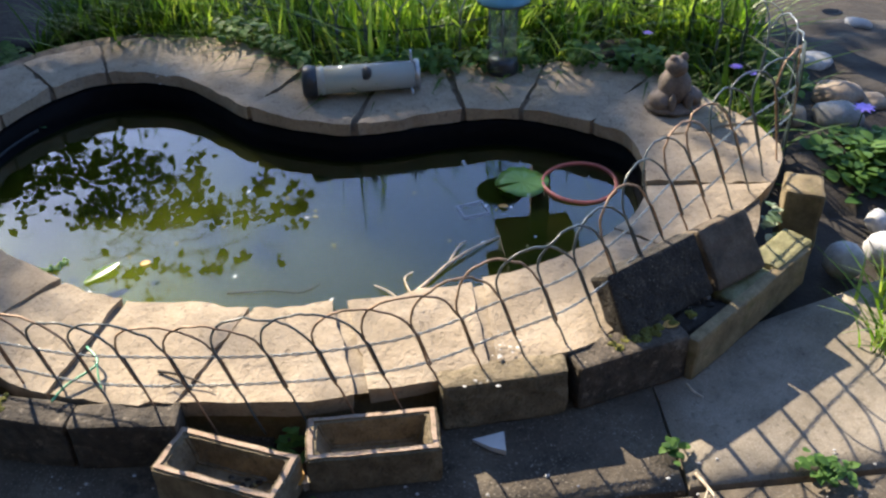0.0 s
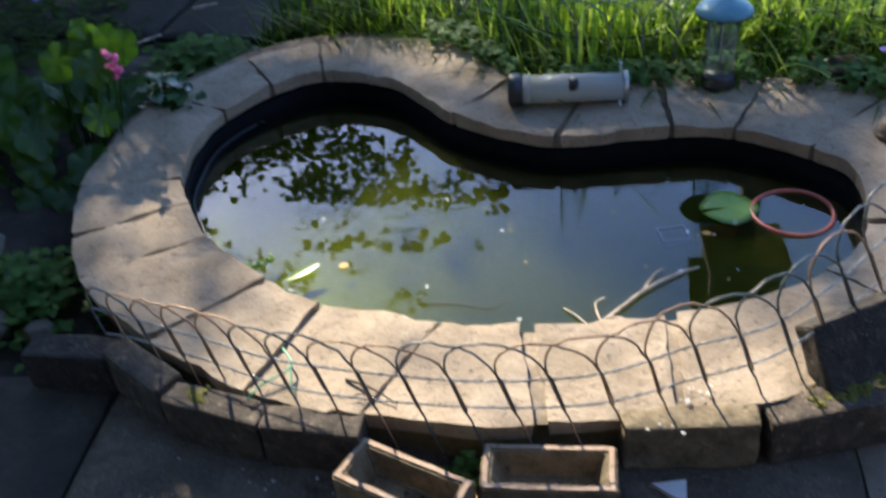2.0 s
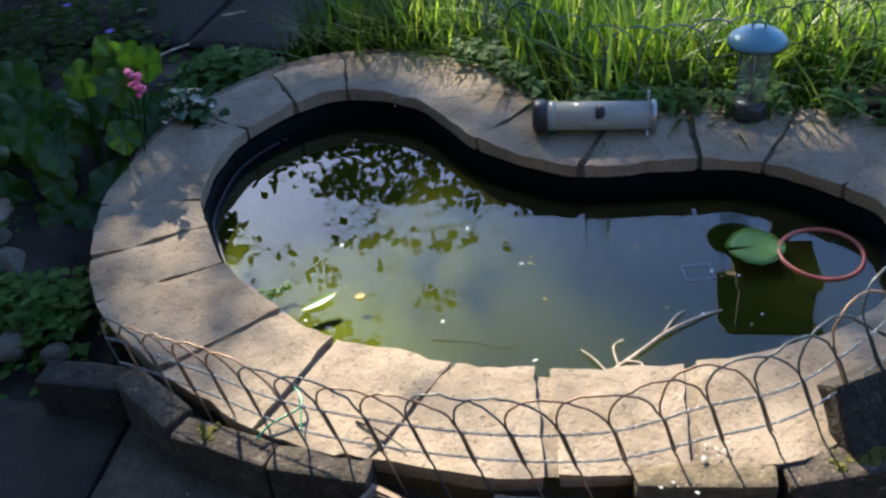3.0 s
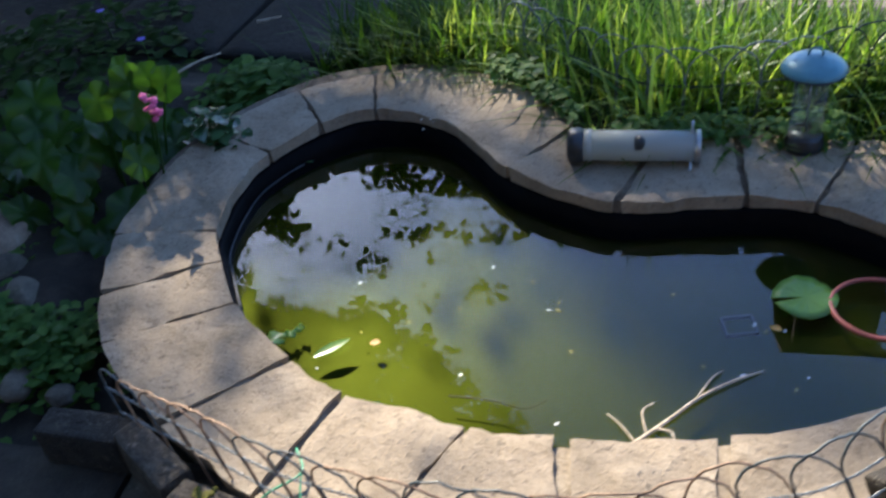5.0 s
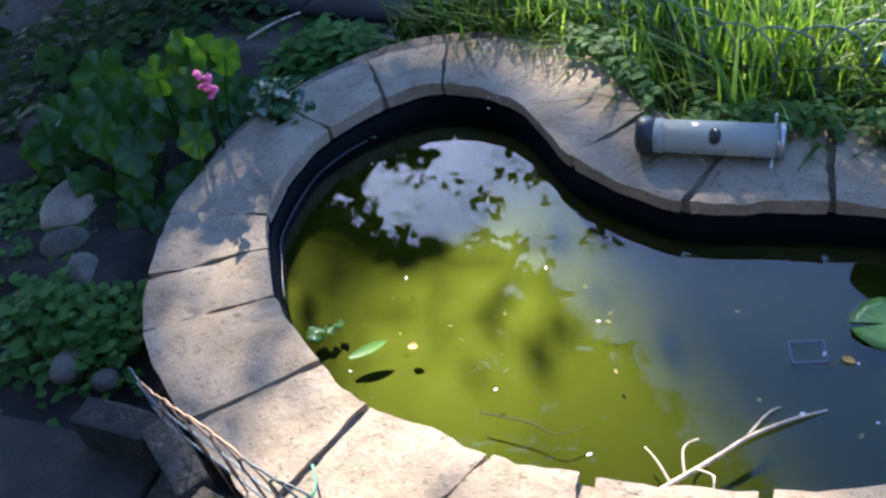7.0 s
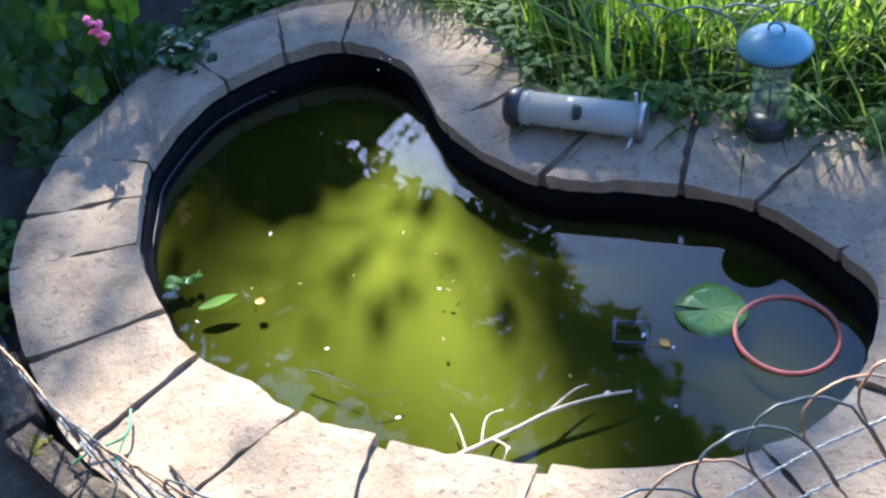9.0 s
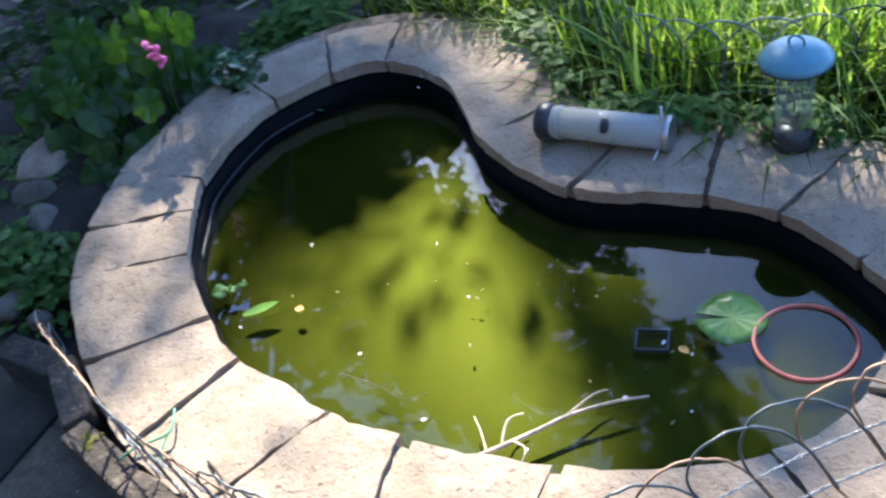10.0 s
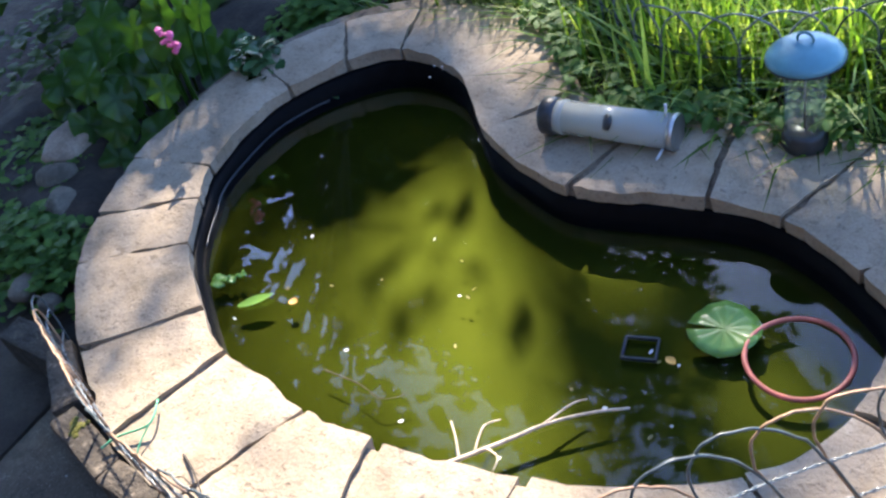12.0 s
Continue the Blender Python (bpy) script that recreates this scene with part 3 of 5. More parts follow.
def frogged_brick(x, y, ang, label, seed):
    """A brick with a deep hollow in its upper face."""
    L, W, Hh, w, d = 0.200, 0.090, 0.073, 0.0145, 0.050
    bm = bmesh.new()
    def loop(sx, sy, z):
        return [bm.verts.new((a * sx / 2, b * sy / 2, z)) for a, b in ((-1, -1), (1, -1), (1, 1), (-1, 1))]
    rings = [loop(L, W, 0.0), loop(L, W, Hh), loop(L - 2 * w, W - 2 * w, Hh), loop(L - 4.6 * w, W - 3.0 * w, Hh - d)]
    bm.faces.new(rings[0][::-1])
    for r, (A, B) in enumerate(zip(rings, rings[1:])):
        for k in range(4):
            f = bm.faces.new((A[k], A[(k + 1) % 4], B[(k + 1) % 4], B[k]))
            f.material_index = 1 if r == 1 else 0
    bm.faces.new(rings[-1])
    bmesh.ops.bevel(bm, geom=[e for e in bm.edges if e.calc_length() > 0.05], offset=0.0035, segments=2, affect="EDGES")
    bmesh.ops.subdivide_edges(bm, edges=[e for e in bm.edges if e.calc_length() > 0.04], cuts=5, use_grid_fill=True)
    jitter(bm, 0.002, 34, seed)
    ob = part("frogged_brick", bm, [BRICK, RIM])
    ob.matrix_world = pose(x, y, PATIO_Z, 0, 0, ang)
    return tagged(ob, label, "brick", "hollow bricks on the patio")


frogged_brick(-0.073, 1.132, 7.0, "hollow-topped terracotta brick lying on the patio", 3.1)
frogged_brick(-0.284, 1.076, -17.5, "hollow-topped terracotta brick set askew on the patio", 8.4)

# corner planter of bricks
brick_at(0.570, 1.450, 45, (0.372, 0.022, 0.086), mat=TIMBER, label="long ochre algae-stained board along the planter's front", seed=11, group="", name="planter_board")
brick_at(0.556, 1.478, 45, (0.125, 0.056, 0.084), mat=MOSSY, label="mossy brick with pale lichen at the planter's front", seed=12, group="planter bricks")
brick_at(0.650, 1.569, 45, (0.125, 0.060, 0.090), mat=MOSSY, label="mossy brick at the planter's front end", seed=18, group="planter bricks")
brick_at(0.402, 1.395, 37, (0.205, 0.075, 0.075), mat=BLACKBRICK, label="dark brick under the planter's back", seed=15, group="planter bricks")
brick_at(0.553, 1.5, 37, (0.150, 0.070, 0.078), mat=BLACKBRICK, label="dark brick under the planter's back", seed=16, group="planter bricks")
# one leaning board in two pieces: shaded end painted black, sunlit end brown
brick_at(0.405, 1.392, 36.5, (0.207, 0.048, 0.113), z=0.137, mat=BLACKBRICK, label="brick leaning at the planter's back, coloured black for its shade", seed=13, group="planter bricks", tilt=(-33, 0))
brick_at(0.544, 1.485, 36.5, (0.122, 0.052, 0.113), z=0.140, mat=REDBRICK, label="weathered brown brick leaning at the planter's back", seed=14, group="planter bricks", tilt=(-37, 0))
brick_at(0.72, 1.7, -14, (0.072, 0.078, 0.145), mat=TIMBER, label="ochre stained block standing on end beside the planter", seed=17, group="planter bricks", name="upright_block")

# ---- bird feeders ----
def standing_feeder():
    f = thing("bird_feeder", "upright seed feeder with a pale blue dome", "bird feeder", at=pose(0.160, 2.245, slab_z(2.245) + 0.001))
    part("base", turned([(0.0, 0.0), (0.036, 0.0), (0.039, 0.005), (0.038, 0.020), (0.0355, 0.026), (0.0345, 0.036), (0.0, 0.036)]), DARKMETAL, f, "dark grey metal base")
    part("tube", turned([(0.033, 0.034), (0.033, 0.182), (0.0318, 0.182), (0.0318, 0.034)]), CLEAR, f, "clear empty plastic tube", True)
    part("rod", rod([(0, 0, 0.03), (0, 0, 0.18)], 0.002), STEEL, f, "thin steel centre rod")
    dome = part("dome", turned([(0.061, 0.178), (0.0625, 0.181), (0.059, 0.188), (0.048, 0.197), (0.031, 0.204), (0.012, 0.208), (0.0, 0.209)], 36), BLUE, f, "pale blue enamelled dome", True)
    part("rim", turned([(0.020, 0.176), (0.056, 0.174), (0.0625, 0.177), (0.063, 0.181)], 36), DARKMETAL, dome, "dark underside of the dome")
    part("hanging_loop", rod([(0.013 * math.cos(a), 0.0, 0.213 + 0.012 * math.sin(a)) for a in np.linspace(-0.3, math.pi + 0.3, 14)], 0.0025), BLUE, dome, "blue wire hanging loop")
    return f


standing_feeder()


def lying_feeder():
    a, b = Vector((-0.303, 2.129)), Vector((-0.036, 2.165))
    d = b - a
    f = thing("fallen_bird_feeder", "seed feeder lying on its side on the slabs", "bird feeder",
              at=pose(a.x, a.y, slab_z(2.13) + 0.038, 0, 0, math.degrees(math.atan2(d.y, d.x))) @ pose(0, 0, 0, 0, 90, 0))
    L = d.length
    tube = part("tube", turned([(0.033, 0.02), (0.033, L), (0.031, L), (0.031, 0.02)]), CLOUDY, f, "clouded clear plastic tube", True)
    part("cap", turned([(0.0, 0.0), (0.030, 0.0), (0.037, 0.006), (0.037, 0.026), (0.034, 0.034), (0.0, 0.034)]), DARKMETAL, f, "dark grey end cap")
    part("collar", turned([(0.0345, 0.034), (0.0345, 0.050), (0.032, 0.052)]), CLOUDY, f)
    part("seed_remains", turned([(0.0, 0.04), (0.024, 0.045), (0.026, 0.10), (0.027, 0.15), (0.018, L * 0.62), (0.0, L * 0.66)], 16), SEED, f, "old seed inside the tube").matrix_basis = pose(0.004, 0, 0)
    part("old_husks", turned([(0.0, L * 0.6), (0.016, L * 0.66), (0.022, L * 0.85), (0.0, L * 0.96)], 16), MOSSY, f, "olive clump of old husks inside the tube").matrix_basis = pose(0.006, 0, 0)
    part("port", turned([(0.0, 0.0), (0.016, 0.0), (0.015, 0.006), (0.0, 0.01)], 14), DARKMETAL, tube, "dark feeding port").matrix_basis = pose(-0.022, -0.024, L * 0.55, 0, -135 + 0, 50)
    part("end_rim", turned([(0.0345, L - 0.012), (0.0355, L - 0.006), (0.0345, L), (0.031, L)]), STEEL, tube, "dull metal end rim")
    part("perch", rod([(-0.060, 0.0, L - 0.018), (0.036, -0.0, L - 0.018)], 0.0028), STEEL, f, "thin steel perch rod")
    part("perch", rod([(0.02, -0.058, L - 0.02), (0.02, 0.058, L - 0.02)], 0.0028), STEEL, f, "thin steel perch rod")


lying_feeder()

# ---- figure on the slabs ----
def garden_figure():
    bm = bmesh.new()
    def ball(c, r, s=(1, 1, 1)):
        bmesh.ops.create_icosphere(bm, subdivisions=3, radius=r, matrix=Matrix.Translation(c) @ Matrix.Diagonal((*s, 1)))
    ball((0, 0, 0.012), 0.07, (1.05, 0.85, 0.22))
    ball((0, 0.0, 0.06), 0.042, (1.0, 0.95, 1.2))
    ball((-0.004, -0.005, 0.115), 0.028, (1.0, 1.15, 0.85))
    ball((-0.015, -0.006, 0.136), 0.010)
    ball((0.012, -0.006, 0.136), 0.010)
    ball((-0.045, -0.012, 0.034), 0.027, (1.0, 1.2, 0.85))
    ball((0.045, -0.012, 0.034), 0.027, (1.0, 1.2, 0.85))
    ball((-0.022, -0.04, 0.03), 0.014, (0.8, 0.9, 2.0))
    ball((0.022, -0.04, 0.03), 0.014, (0.8, 0.9, 2.0))
    jitter(bm, 0.004, 40, 2)
    bmesh.ops.scale(bm, vec=(0.86, 0.86, 0.92), verts=bm.verts)
    ob = part("stone_figure", bm, STATUE, smooth=True)
    ob.matrix_world = pose(0.533, 2.064, slab_z(2.085) - 0.004, 0, 0, 15)
    tagged(ob, "weathered brown cast stone figure on a round foot", "statue")


garden_figure()
brick_at(0.445, 2.36, 8, (0.13, 0.10, 0.10), z=0.09, mat=SLATE, label="dark block half hidden in the grass", seed=21, group="", name="dark_block")

# ---- wire fence ----
def fence_run(line, n_hoops, heights, label, wires=(WIRE, RUSTWIRE), skew=0.0, radius=0.0019, droop=0.0):
    """Hoops that overlap by half, two twisted rails. heights: low rail, high rail, top at start and end. droop: lean of the later hoops over the water."""
    f = thing("wire_border_fence", label, "fence")
    base = resample(spline([Vector(p) for p in line], 10, False), n_hoops * 6 + 1)
    def at(s):
        s = min(max(s, 0.0), 1.0) * (len(base) - 1)
        k = min(int(s), len(base) - 2)
        return base[k].lerp(base[k + 1], s - k)
    def pt(s, h):
        p = at(s)
        d = (at(s + 0.01) - at(s - 0.01)).normalized()
        w = droop * min(1.0, max(0.0, (s - 0.52) / 0.2)) * min(1.0, max(0.0, (1.0 - s) / 0.09))
        q = p - d * (skew + 0.75 * w) * h + Vector((-d.y, d.x, 0)) * w * h
        return Vector((q.x, q.y, p.z + h))
    def hh(s, k):
        return heights[0][k] * (1 - s) + heights[1][k] * s
    step = 1.0 / n_hoops
    for i in range(n_hoops):
        s0 = i * step
        span = 2.0 * step
        pts = []
        top, up = hh(s0 + step, 2) + rng.uniform(-0.006, 0.006), hh(s0 + step, 1)
        low = -0.035 - rng.uniform(0, 0.012)
        for h in np.linspace(low, up, 9):
            s = s0 + (0.05 if h < up * 0.5 else 0.0) * step
            pts.append(pt(s, h) + noise.noise_vector(Vector((i * 3.1, h * 14, 0))) * 0.0022)
        for a in np.linspace(0.1, math.pi - 0.1, 26):
            s = s0 + span * 0.5 * (1 - math.cos(a))
            pts.append(pt(min(s, 1.0), up + (top - up) * math.sin(a) ** 0.8) + noise.noise_vector(Vector((i * 5.3, a * 3, 4))) * 0.003 + noise.noise_vector(Vector((i * 2.3, a * 19, 7))) * 0.0014)
        lo = hh(s0, 0)
        for h in np.linspace(up, lo * 0.95, 5):
            pts.append(pt(min(s0 + span, 1.0), h) + Vector((0.0035, 0.0, 0)))
        part("hoop", rod(pts, radius, 6), wires[1] if rng.random() < 0.5 else wires[0], f)
    for k in (0, 1):
        for strand in (0.0, math.pi):
            pts = []
            nn = n_hoops * 22
            for j in range(nn + 1):
                s = j / nn
                p = pt(s, hh(s, k) + 0.003 * math.sin(s * 23 + k))
                a = s * n_hoops * 4.0 * math.pi + strand
                pts.append(p + Vector((0.0, math.cos(a), math.sin(a))) * 0.0016)
            part("rail", rod(pts, radius * 0.56, 5), DARKWIRE if wires[0] is DARKWIRE else RAILWIRE, f, "twisted wire rail")
    return f


fence_run([(-0.895, 1.303, 0.09), (-0.795, 1.261, 0.12), (-0.644, 1.22, 0.13), (-0.462, 1.176, 0.13), (-0.235, 1.166, 0.13), (-0.032, 1.196, 0.13),
           (0.112, 1.255, 0.13), (0.246, 1.308, 0.14), (0.361, 1.413, 0.15), (0.464, 1.539, 0.155), (0.581, 1.671, 0.155), (0.675, 1.795, 0.155), (0.753, 1.912, 0.15)],
          27, ((0.05, 0.10, 0.15), (0.105, 0.175, 0.275)), "low hooped wire border fence along the patio side", skew=0.28, droop=0.18)
fence_run([(0.748, 1.914, 0.12), (0.778, 2.02, 0.10), (0.785, 2.14, 0.09), (0.745, 2.27, 0.09), (0.670, 2.38, 0.09), (0.555, 2.46, 0.09), (0.416, 2.52, 0.09), (0.270, 2.49, 0.09), (0.110, 2.41, 0.09),
           (-0.02, 2.372, 0.09), (-0.120, 2.362, 0.09), (-0.240, 2.385, 0.09), (-0.430, 2.51, 0.09), (-0.587, 2.615, 0.09)],
          24, ((0.10, 0.17, 0.27), (0.07, 0.145, 0.24)), "hooped green wire border fence standing in the grass", wires=(DARKWIRE, RAILWIRE), skew=0.05, radius=0.0021)

# ---- floating and sunken things ----
def lily_pad(x, y, r, ang, z=WATER_Z + 0.003, label="round green water lily pad", tilt=(0, 0)):
    bm = bmesh.new()
    c = bm.verts.new((0, 0, 0.0))
    n, prev, first = 40, None, None
    rows = []
    for k in range(n + 1):
        a = 0.14 + (math.tau - 0.28) * k / n
        row = [bm.verts.new((r * f * math.cos(a), r * f * 0.94 * math.sin(a), 0.004 * f * f * math.sin(3 * a) + 0.0015 * math.sin(k * 1.9) * f)) for f in (0.35, 0.7, 1.0)]
        if rows:
            p = rows[-1]
            bm.faces.new((c, p[0], row[0])).smooth = True
            for q in (0, 1):
                bm.faces.new((p[q], p[q + 1], row[q + 1], row[q])).smooth = True
        rows.append(row)
    ob = part("lily_pad", bm, PAD)
    ob.matrix_world = pose(x, y, z, tilt[0], tilt[1], ang)
    md = ob.modifiers.new("thickness", "SOLIDIFY")
    md.thickness = 0.0015
    return tagged(ob, label, "lily pad")


lily_pad(0.190, 1.872, 0.058, 200)


def floating_ring():
    pts = [(0.078 * math.cos(a), 0.078 * math.sin(a), 0.002 * math.sin(2 * a)) for a in np.linspace(0, math.tau, 49)[:-1]]
    ob = part("floating_ring", rod(pts, 0.0042, 8, True), RED)
    ob.matrix_world = pose(0.312, 1.868, WATER_Z + 0.002)
    tagged(ob, "faded red plastic hoop afloat on the water", "hoop")


floating_ring()


def twig(name, pts, r, mat, label, branches=()):
    t = thing(name, label, "twig")
    part("stem", rod(spline([Vector(p) for p in pts], 6, False), r, 6, False, 0.45), mat, t)
    for b in branches:
        part("side_shoot", rod(spline([Vector(p) for p in b], 5, False), r * 0.55, 5, False, 0.5), mat, t)


W = WATER_Z
twig("floating_stick", [(-0.075, 1.432, W + 0.002), (0.00, 1.530, W + 0.004), (0.04, 1.585, W + 0.006), (0.09, 1.635, W + 0.006), (0.135, 1.672, W + 0.001)], 0.0042, STICK,
     "bleached bare stick afloat on the water",
     [[(0.035, 1.58, W + 0.006), (0.055, 1.635, W + 0.006), (0.07, 1.655, W + 0.004)], [(-0.045, 1.47, W + 0.003), (-0.075, 1.50, W + 0.006), (-0.10, 1.52, W + 0.003)],
      [(-0.02, 1.505, W + 0.004), (0.008, 1.50, W + 0.008), (0.014, 1.478, W + 0.004)], [(-0.03, 1.49, W + 0.004), (-0.045, 1.535, W + 0.006), (-0.03, 1.56, W + 0.003)]])
twig("thin_twig", [(-0.37, 1.50, W + 0.002), (-0.29, 1.505, W + 0.004), (-0.235, 1.50, W + 0.003), (-0.2, 1.53, W + 0.002)], 0.0012, DARKTWIG, "thin dark twig on the water")
twig("stick_on_ground", [(-1.545, 2.475, 0.10), (-1.50, 2.56, 0.108), (-1.465, 2.635, 0.10)], 0.005, STICK, "pale bare stick lying on the shaded ground")
twig("stick_on_ground", [(-1.49, 2.90, 0.07), (-1.42, 2.935, 0.074)], 0.006, STICK, "short pale stick on the dark paving")
twig("twig_on_slab", [(-0.418, 1.235, slab_z(1.2) + 0.006), (-0.373, 1.221, slab_z(1.2) + 0.009), (-0.324, 1.197, slab_z(1.2) + 0.006)], 0.0026, DARKTWIG, "short dark twig lying on the slab",
     [[(-0.36, 1.203, slab_z(1.2) + 0.008), (-0.385, 1.205, slab_z(1.2) + 0.008), (-0.40, 1.195, slab_z(1.2) + 0.006)]])


def leaf_shape(L, Wd, curl=0.1, n=6):
    """A flat pointed leaf along +x."""
    bm = bmesh.new()
    prev = None
    for k in range(n + 1):
        u = k / n
        w = Wd * math.sin(math.pi * min(1, 0.06 + u * 0.94)) ** 0.8 * 0.5
        z = curl * L * u * u
        row = [bm.verts.new((L * u, -w, z + w * 0.25)), bm.verts.new((L * u, 0, z)), bm.verts.new((L * u, w, z + w * 0.25))]
        if prev:
            for q in (0, 1):
                bm.faces.new((prev[q], row[q], row[q + 1], prev[q + 1])).smooth = True
        prev = row
    return bm


def drop_leaf(name, x, y, z, L, Wd, ang, mat, label, cat="leaf"):
    ob = part(name, leaf_shape(L, Wd), mat)
    ob.matrix_world = pose(x, y, z, 0, 0, ang)
    return tagged(ob, label, cat)


drop_leaf("pale_leaf", -0.645, 1.535, W + 0.002, 0.075, 0.024, 45, PAD, "pale green leaf afloat on the water")
drop_leaf("dead_leaf", -0.555, 1.592, W + 0.002, 0.02, 0.016, 10, AMBER, "small orange dead leaf on the water")
drop_leaf("dead_leaf", 0.137, 1.782, W + 0.002, 0.022, 0.014, -20, AMBER, "small brown dead leaf on the water")
for k, (x, y, r) in enumerate([(-0.738, 1.566, 0.019), (-0.705, 1.60, 0.009), (-0.716, 1.582, 0.011)]):
    lily_pad(x, y, r, 70 * k, label="small yellow-green floating leaf by the pond's rim")
for k in range(26):
    x, y = rng.uniform(-0.7, 0.25), rng.uniform(1.47, 1.85)
    if (x + 0.25) ** 2 / 0.25 + (y - 1.65) ** 2 / 0.05 < 1:
        d = drop_leaf("water_speck", x, y, W + 0.0015, rng.uniform(0.004, 0.012), rng.uniform(0.003, 0.006), rng.uniform(0, 360), rng.choice([STRAW, STRAW, WHITE]), "tiny pale bud scale on the water", "debris")
        d["group"] = "specks on the water"


def sunken_pot():
    bm = bmesh.new()
    for s in (-1, 1):
        bmesh.ops.create_cube(bm, size=1, matrix=pose(0, s * 0.022, 0.0) @ Matrix.Diagonal((0.055, 0.004, 0.007, 1)))
        bmesh.ops.create_cube(bm, size=1, matrix=pose(s * 0.027, 0, 0.0) @ Matrix.Diagonal((0.004, 0.044, 0.007, 1)))
    ob = part("sunken_pot", bm, BASKET)
    ob.matrix_world = pose(0.085, 1.79, W - 0.014, 0, 0, 20)
    tagged(ob, "small grey plastic pot just under the water", "pot")


sunken_pot()

# ---- plants ----
def add_blade(bm, x, y, z, h, w, lean, ang, segs=4):
    ca, sa = math.cos(ang), math.sin(ang)
    prev = None
    tw = rng.uniform(-0.6, 0.6)
    for k in range(segs + 1):
        u = k / segs
        out = lean * h * u * u
        hh = h * (u - 0.25 * abs(lean) * u * u)
        ww = w * (1 - u ** 1.6) * 0.5 + 0.0002
        px, py = x + ca * out, y + sa * out
        a2 = ang + math.pi / 2 + tw * u
        dx, dy = math.cos(a2) * ww, math.sin(a2) * ww
        row = (bm.verts.new((px - dx, py - dy, z + hh)), bm.verts.new((px + dx, py + dy, z + hh)))
        if prev:
            bm.faces.new((prev[0], prev[1], row[1], row[0]))
        prev = row


def outer_y(x):
    """The back edge of the slabs at x."""
    return max((p.y for p in OUTER if abs(p.x - x) < 0.03), default=2.3)


GRASS_FENCE = [(-0.43, 2.51), (-0.24, 2.385), (-0.02, 2.372), (0.11, 2.41), (0.27, 2.49), (0.416, 2.52), (0.555, 2.46)]


def fence_y(x):
    """Where the wire fence runs through the grass at x."""
    for (ax, ay), (bx, by) in zip(GRASS_FENCE, GRASS_FENCE[1:]):
        if ax <= x <= bx:
            return ay + (by - ay) * (x - ax) / (bx - ax)
    return 0.0


def grass_bed():
    bm = bmesh.new()
    n = 0
    while n < 4700:
        x, y = rng.uniform(-0.80, 0.80), rng.uniform(2.25, 2.74)
        front = outer_y(x)
        if y < front + 0.015 + 0.03 * noise.noise(Vector((x * 12, 0, 3))):
            continue
        if x > 0.35 and y < 2.42:
            continue
        if y < fence_y(x) + 0.02 and rng.random() < 0.8:
            continue
        if x < -0.52 and y > 2.80 + 0.4 * (x + 0.8):
            continue
        dens = 0.5 + 0.5 * noise.noise(Vector((x * 4, y * 4, 1.5)))
        if rng.random() > 0.35 + dens * 0.7:
            continue
        n += 1
        tall = 0.85 + 0.15 * min(1.0, (y - front) / 0.16)
        h = rng.uniform(0.11, 0.34) * tall * (0.62 + 0.6 * dens) * (0.72 if x < -0.42 else 1.0)
        add_blade(bm, x, y, 0.07, h + 0.02, rng.uniform(0.005, 0.015), rng.uniform(0.05, 1.15), rng.uniform(0, math.tau), 5)
    for k in range(60):
        x = rng.uniform(-0.40, 0.42)
        add_blade(bm, x, fence_y(x) + rng.uniform(0.02, 0.10), 0.07, rng.uniform(0.36, 0.54), rng.uniform(0.006, 0.012), rng.uniform(0.1, 0.7), rng.uniform(0, math.tau), 6)
    me = mesh_from("grass", bm, GRASS)
    tagged(new("grass", me), "tall lush green grass lit from behind", "grass", kind="stuff")
    bm = bmesh.new()
    for k in range(620):
        x = rng.uniform(-0.55, 0.85)
        y = outer_y(x) + rng.uniform(0.02, 0.42)
        if y < fence_y(x) and rng.random() < 0.7:
            continue
        add_blade(bm, x, y, 0.07, rng.uniform(0.10, 0.26), rng.uniform(0.010, 0.022), rng.uniform(0.3, 1.4), rng.uniform(0, math.tau), 5)
    tagged(new("broad_leaves", mesh_from("broad_leaves", bm, DARKGRASS)), "broad dark leaves among the grass", "plant", kind="stuff")
    bm = bmesh.new()
    for k in range(500):
        x = rng.uniform(-0.62, 0.75)
        y = outer_y(x) + rng.uniform(-0.01, 0.08)
        add_blade(bm, x, y, 0.10, rng.uniform(0.05, 0.12), 0.004, rng.uniform(0.4, 1.3), rng.uniform(0, math.tau), 3)
    tagged(new("grass_fringe", mesh_from("grass_fringe", bm, GRASS)), "short ragged grass fringe over the slab edge", "grass", kind="stuff")
    bm = bmesh.new()
    for k in range(170):
        x = rng.uniform(-0.75, 0.8)
        add_blade(bm, x, rng.uniform(outer_y(x), 2.9), 0.08, rng.uniform(0.05, 0.2), 0.004, rng.uniform(0.5, 1.6), rng.uniform(0, math.tau), 3)
    tagged(new("dry_grass", mesh_from("dry_grass", bm, STRAW)), "thin dry straw among the green grass", "grass", kind="stuff")


grass_bed()


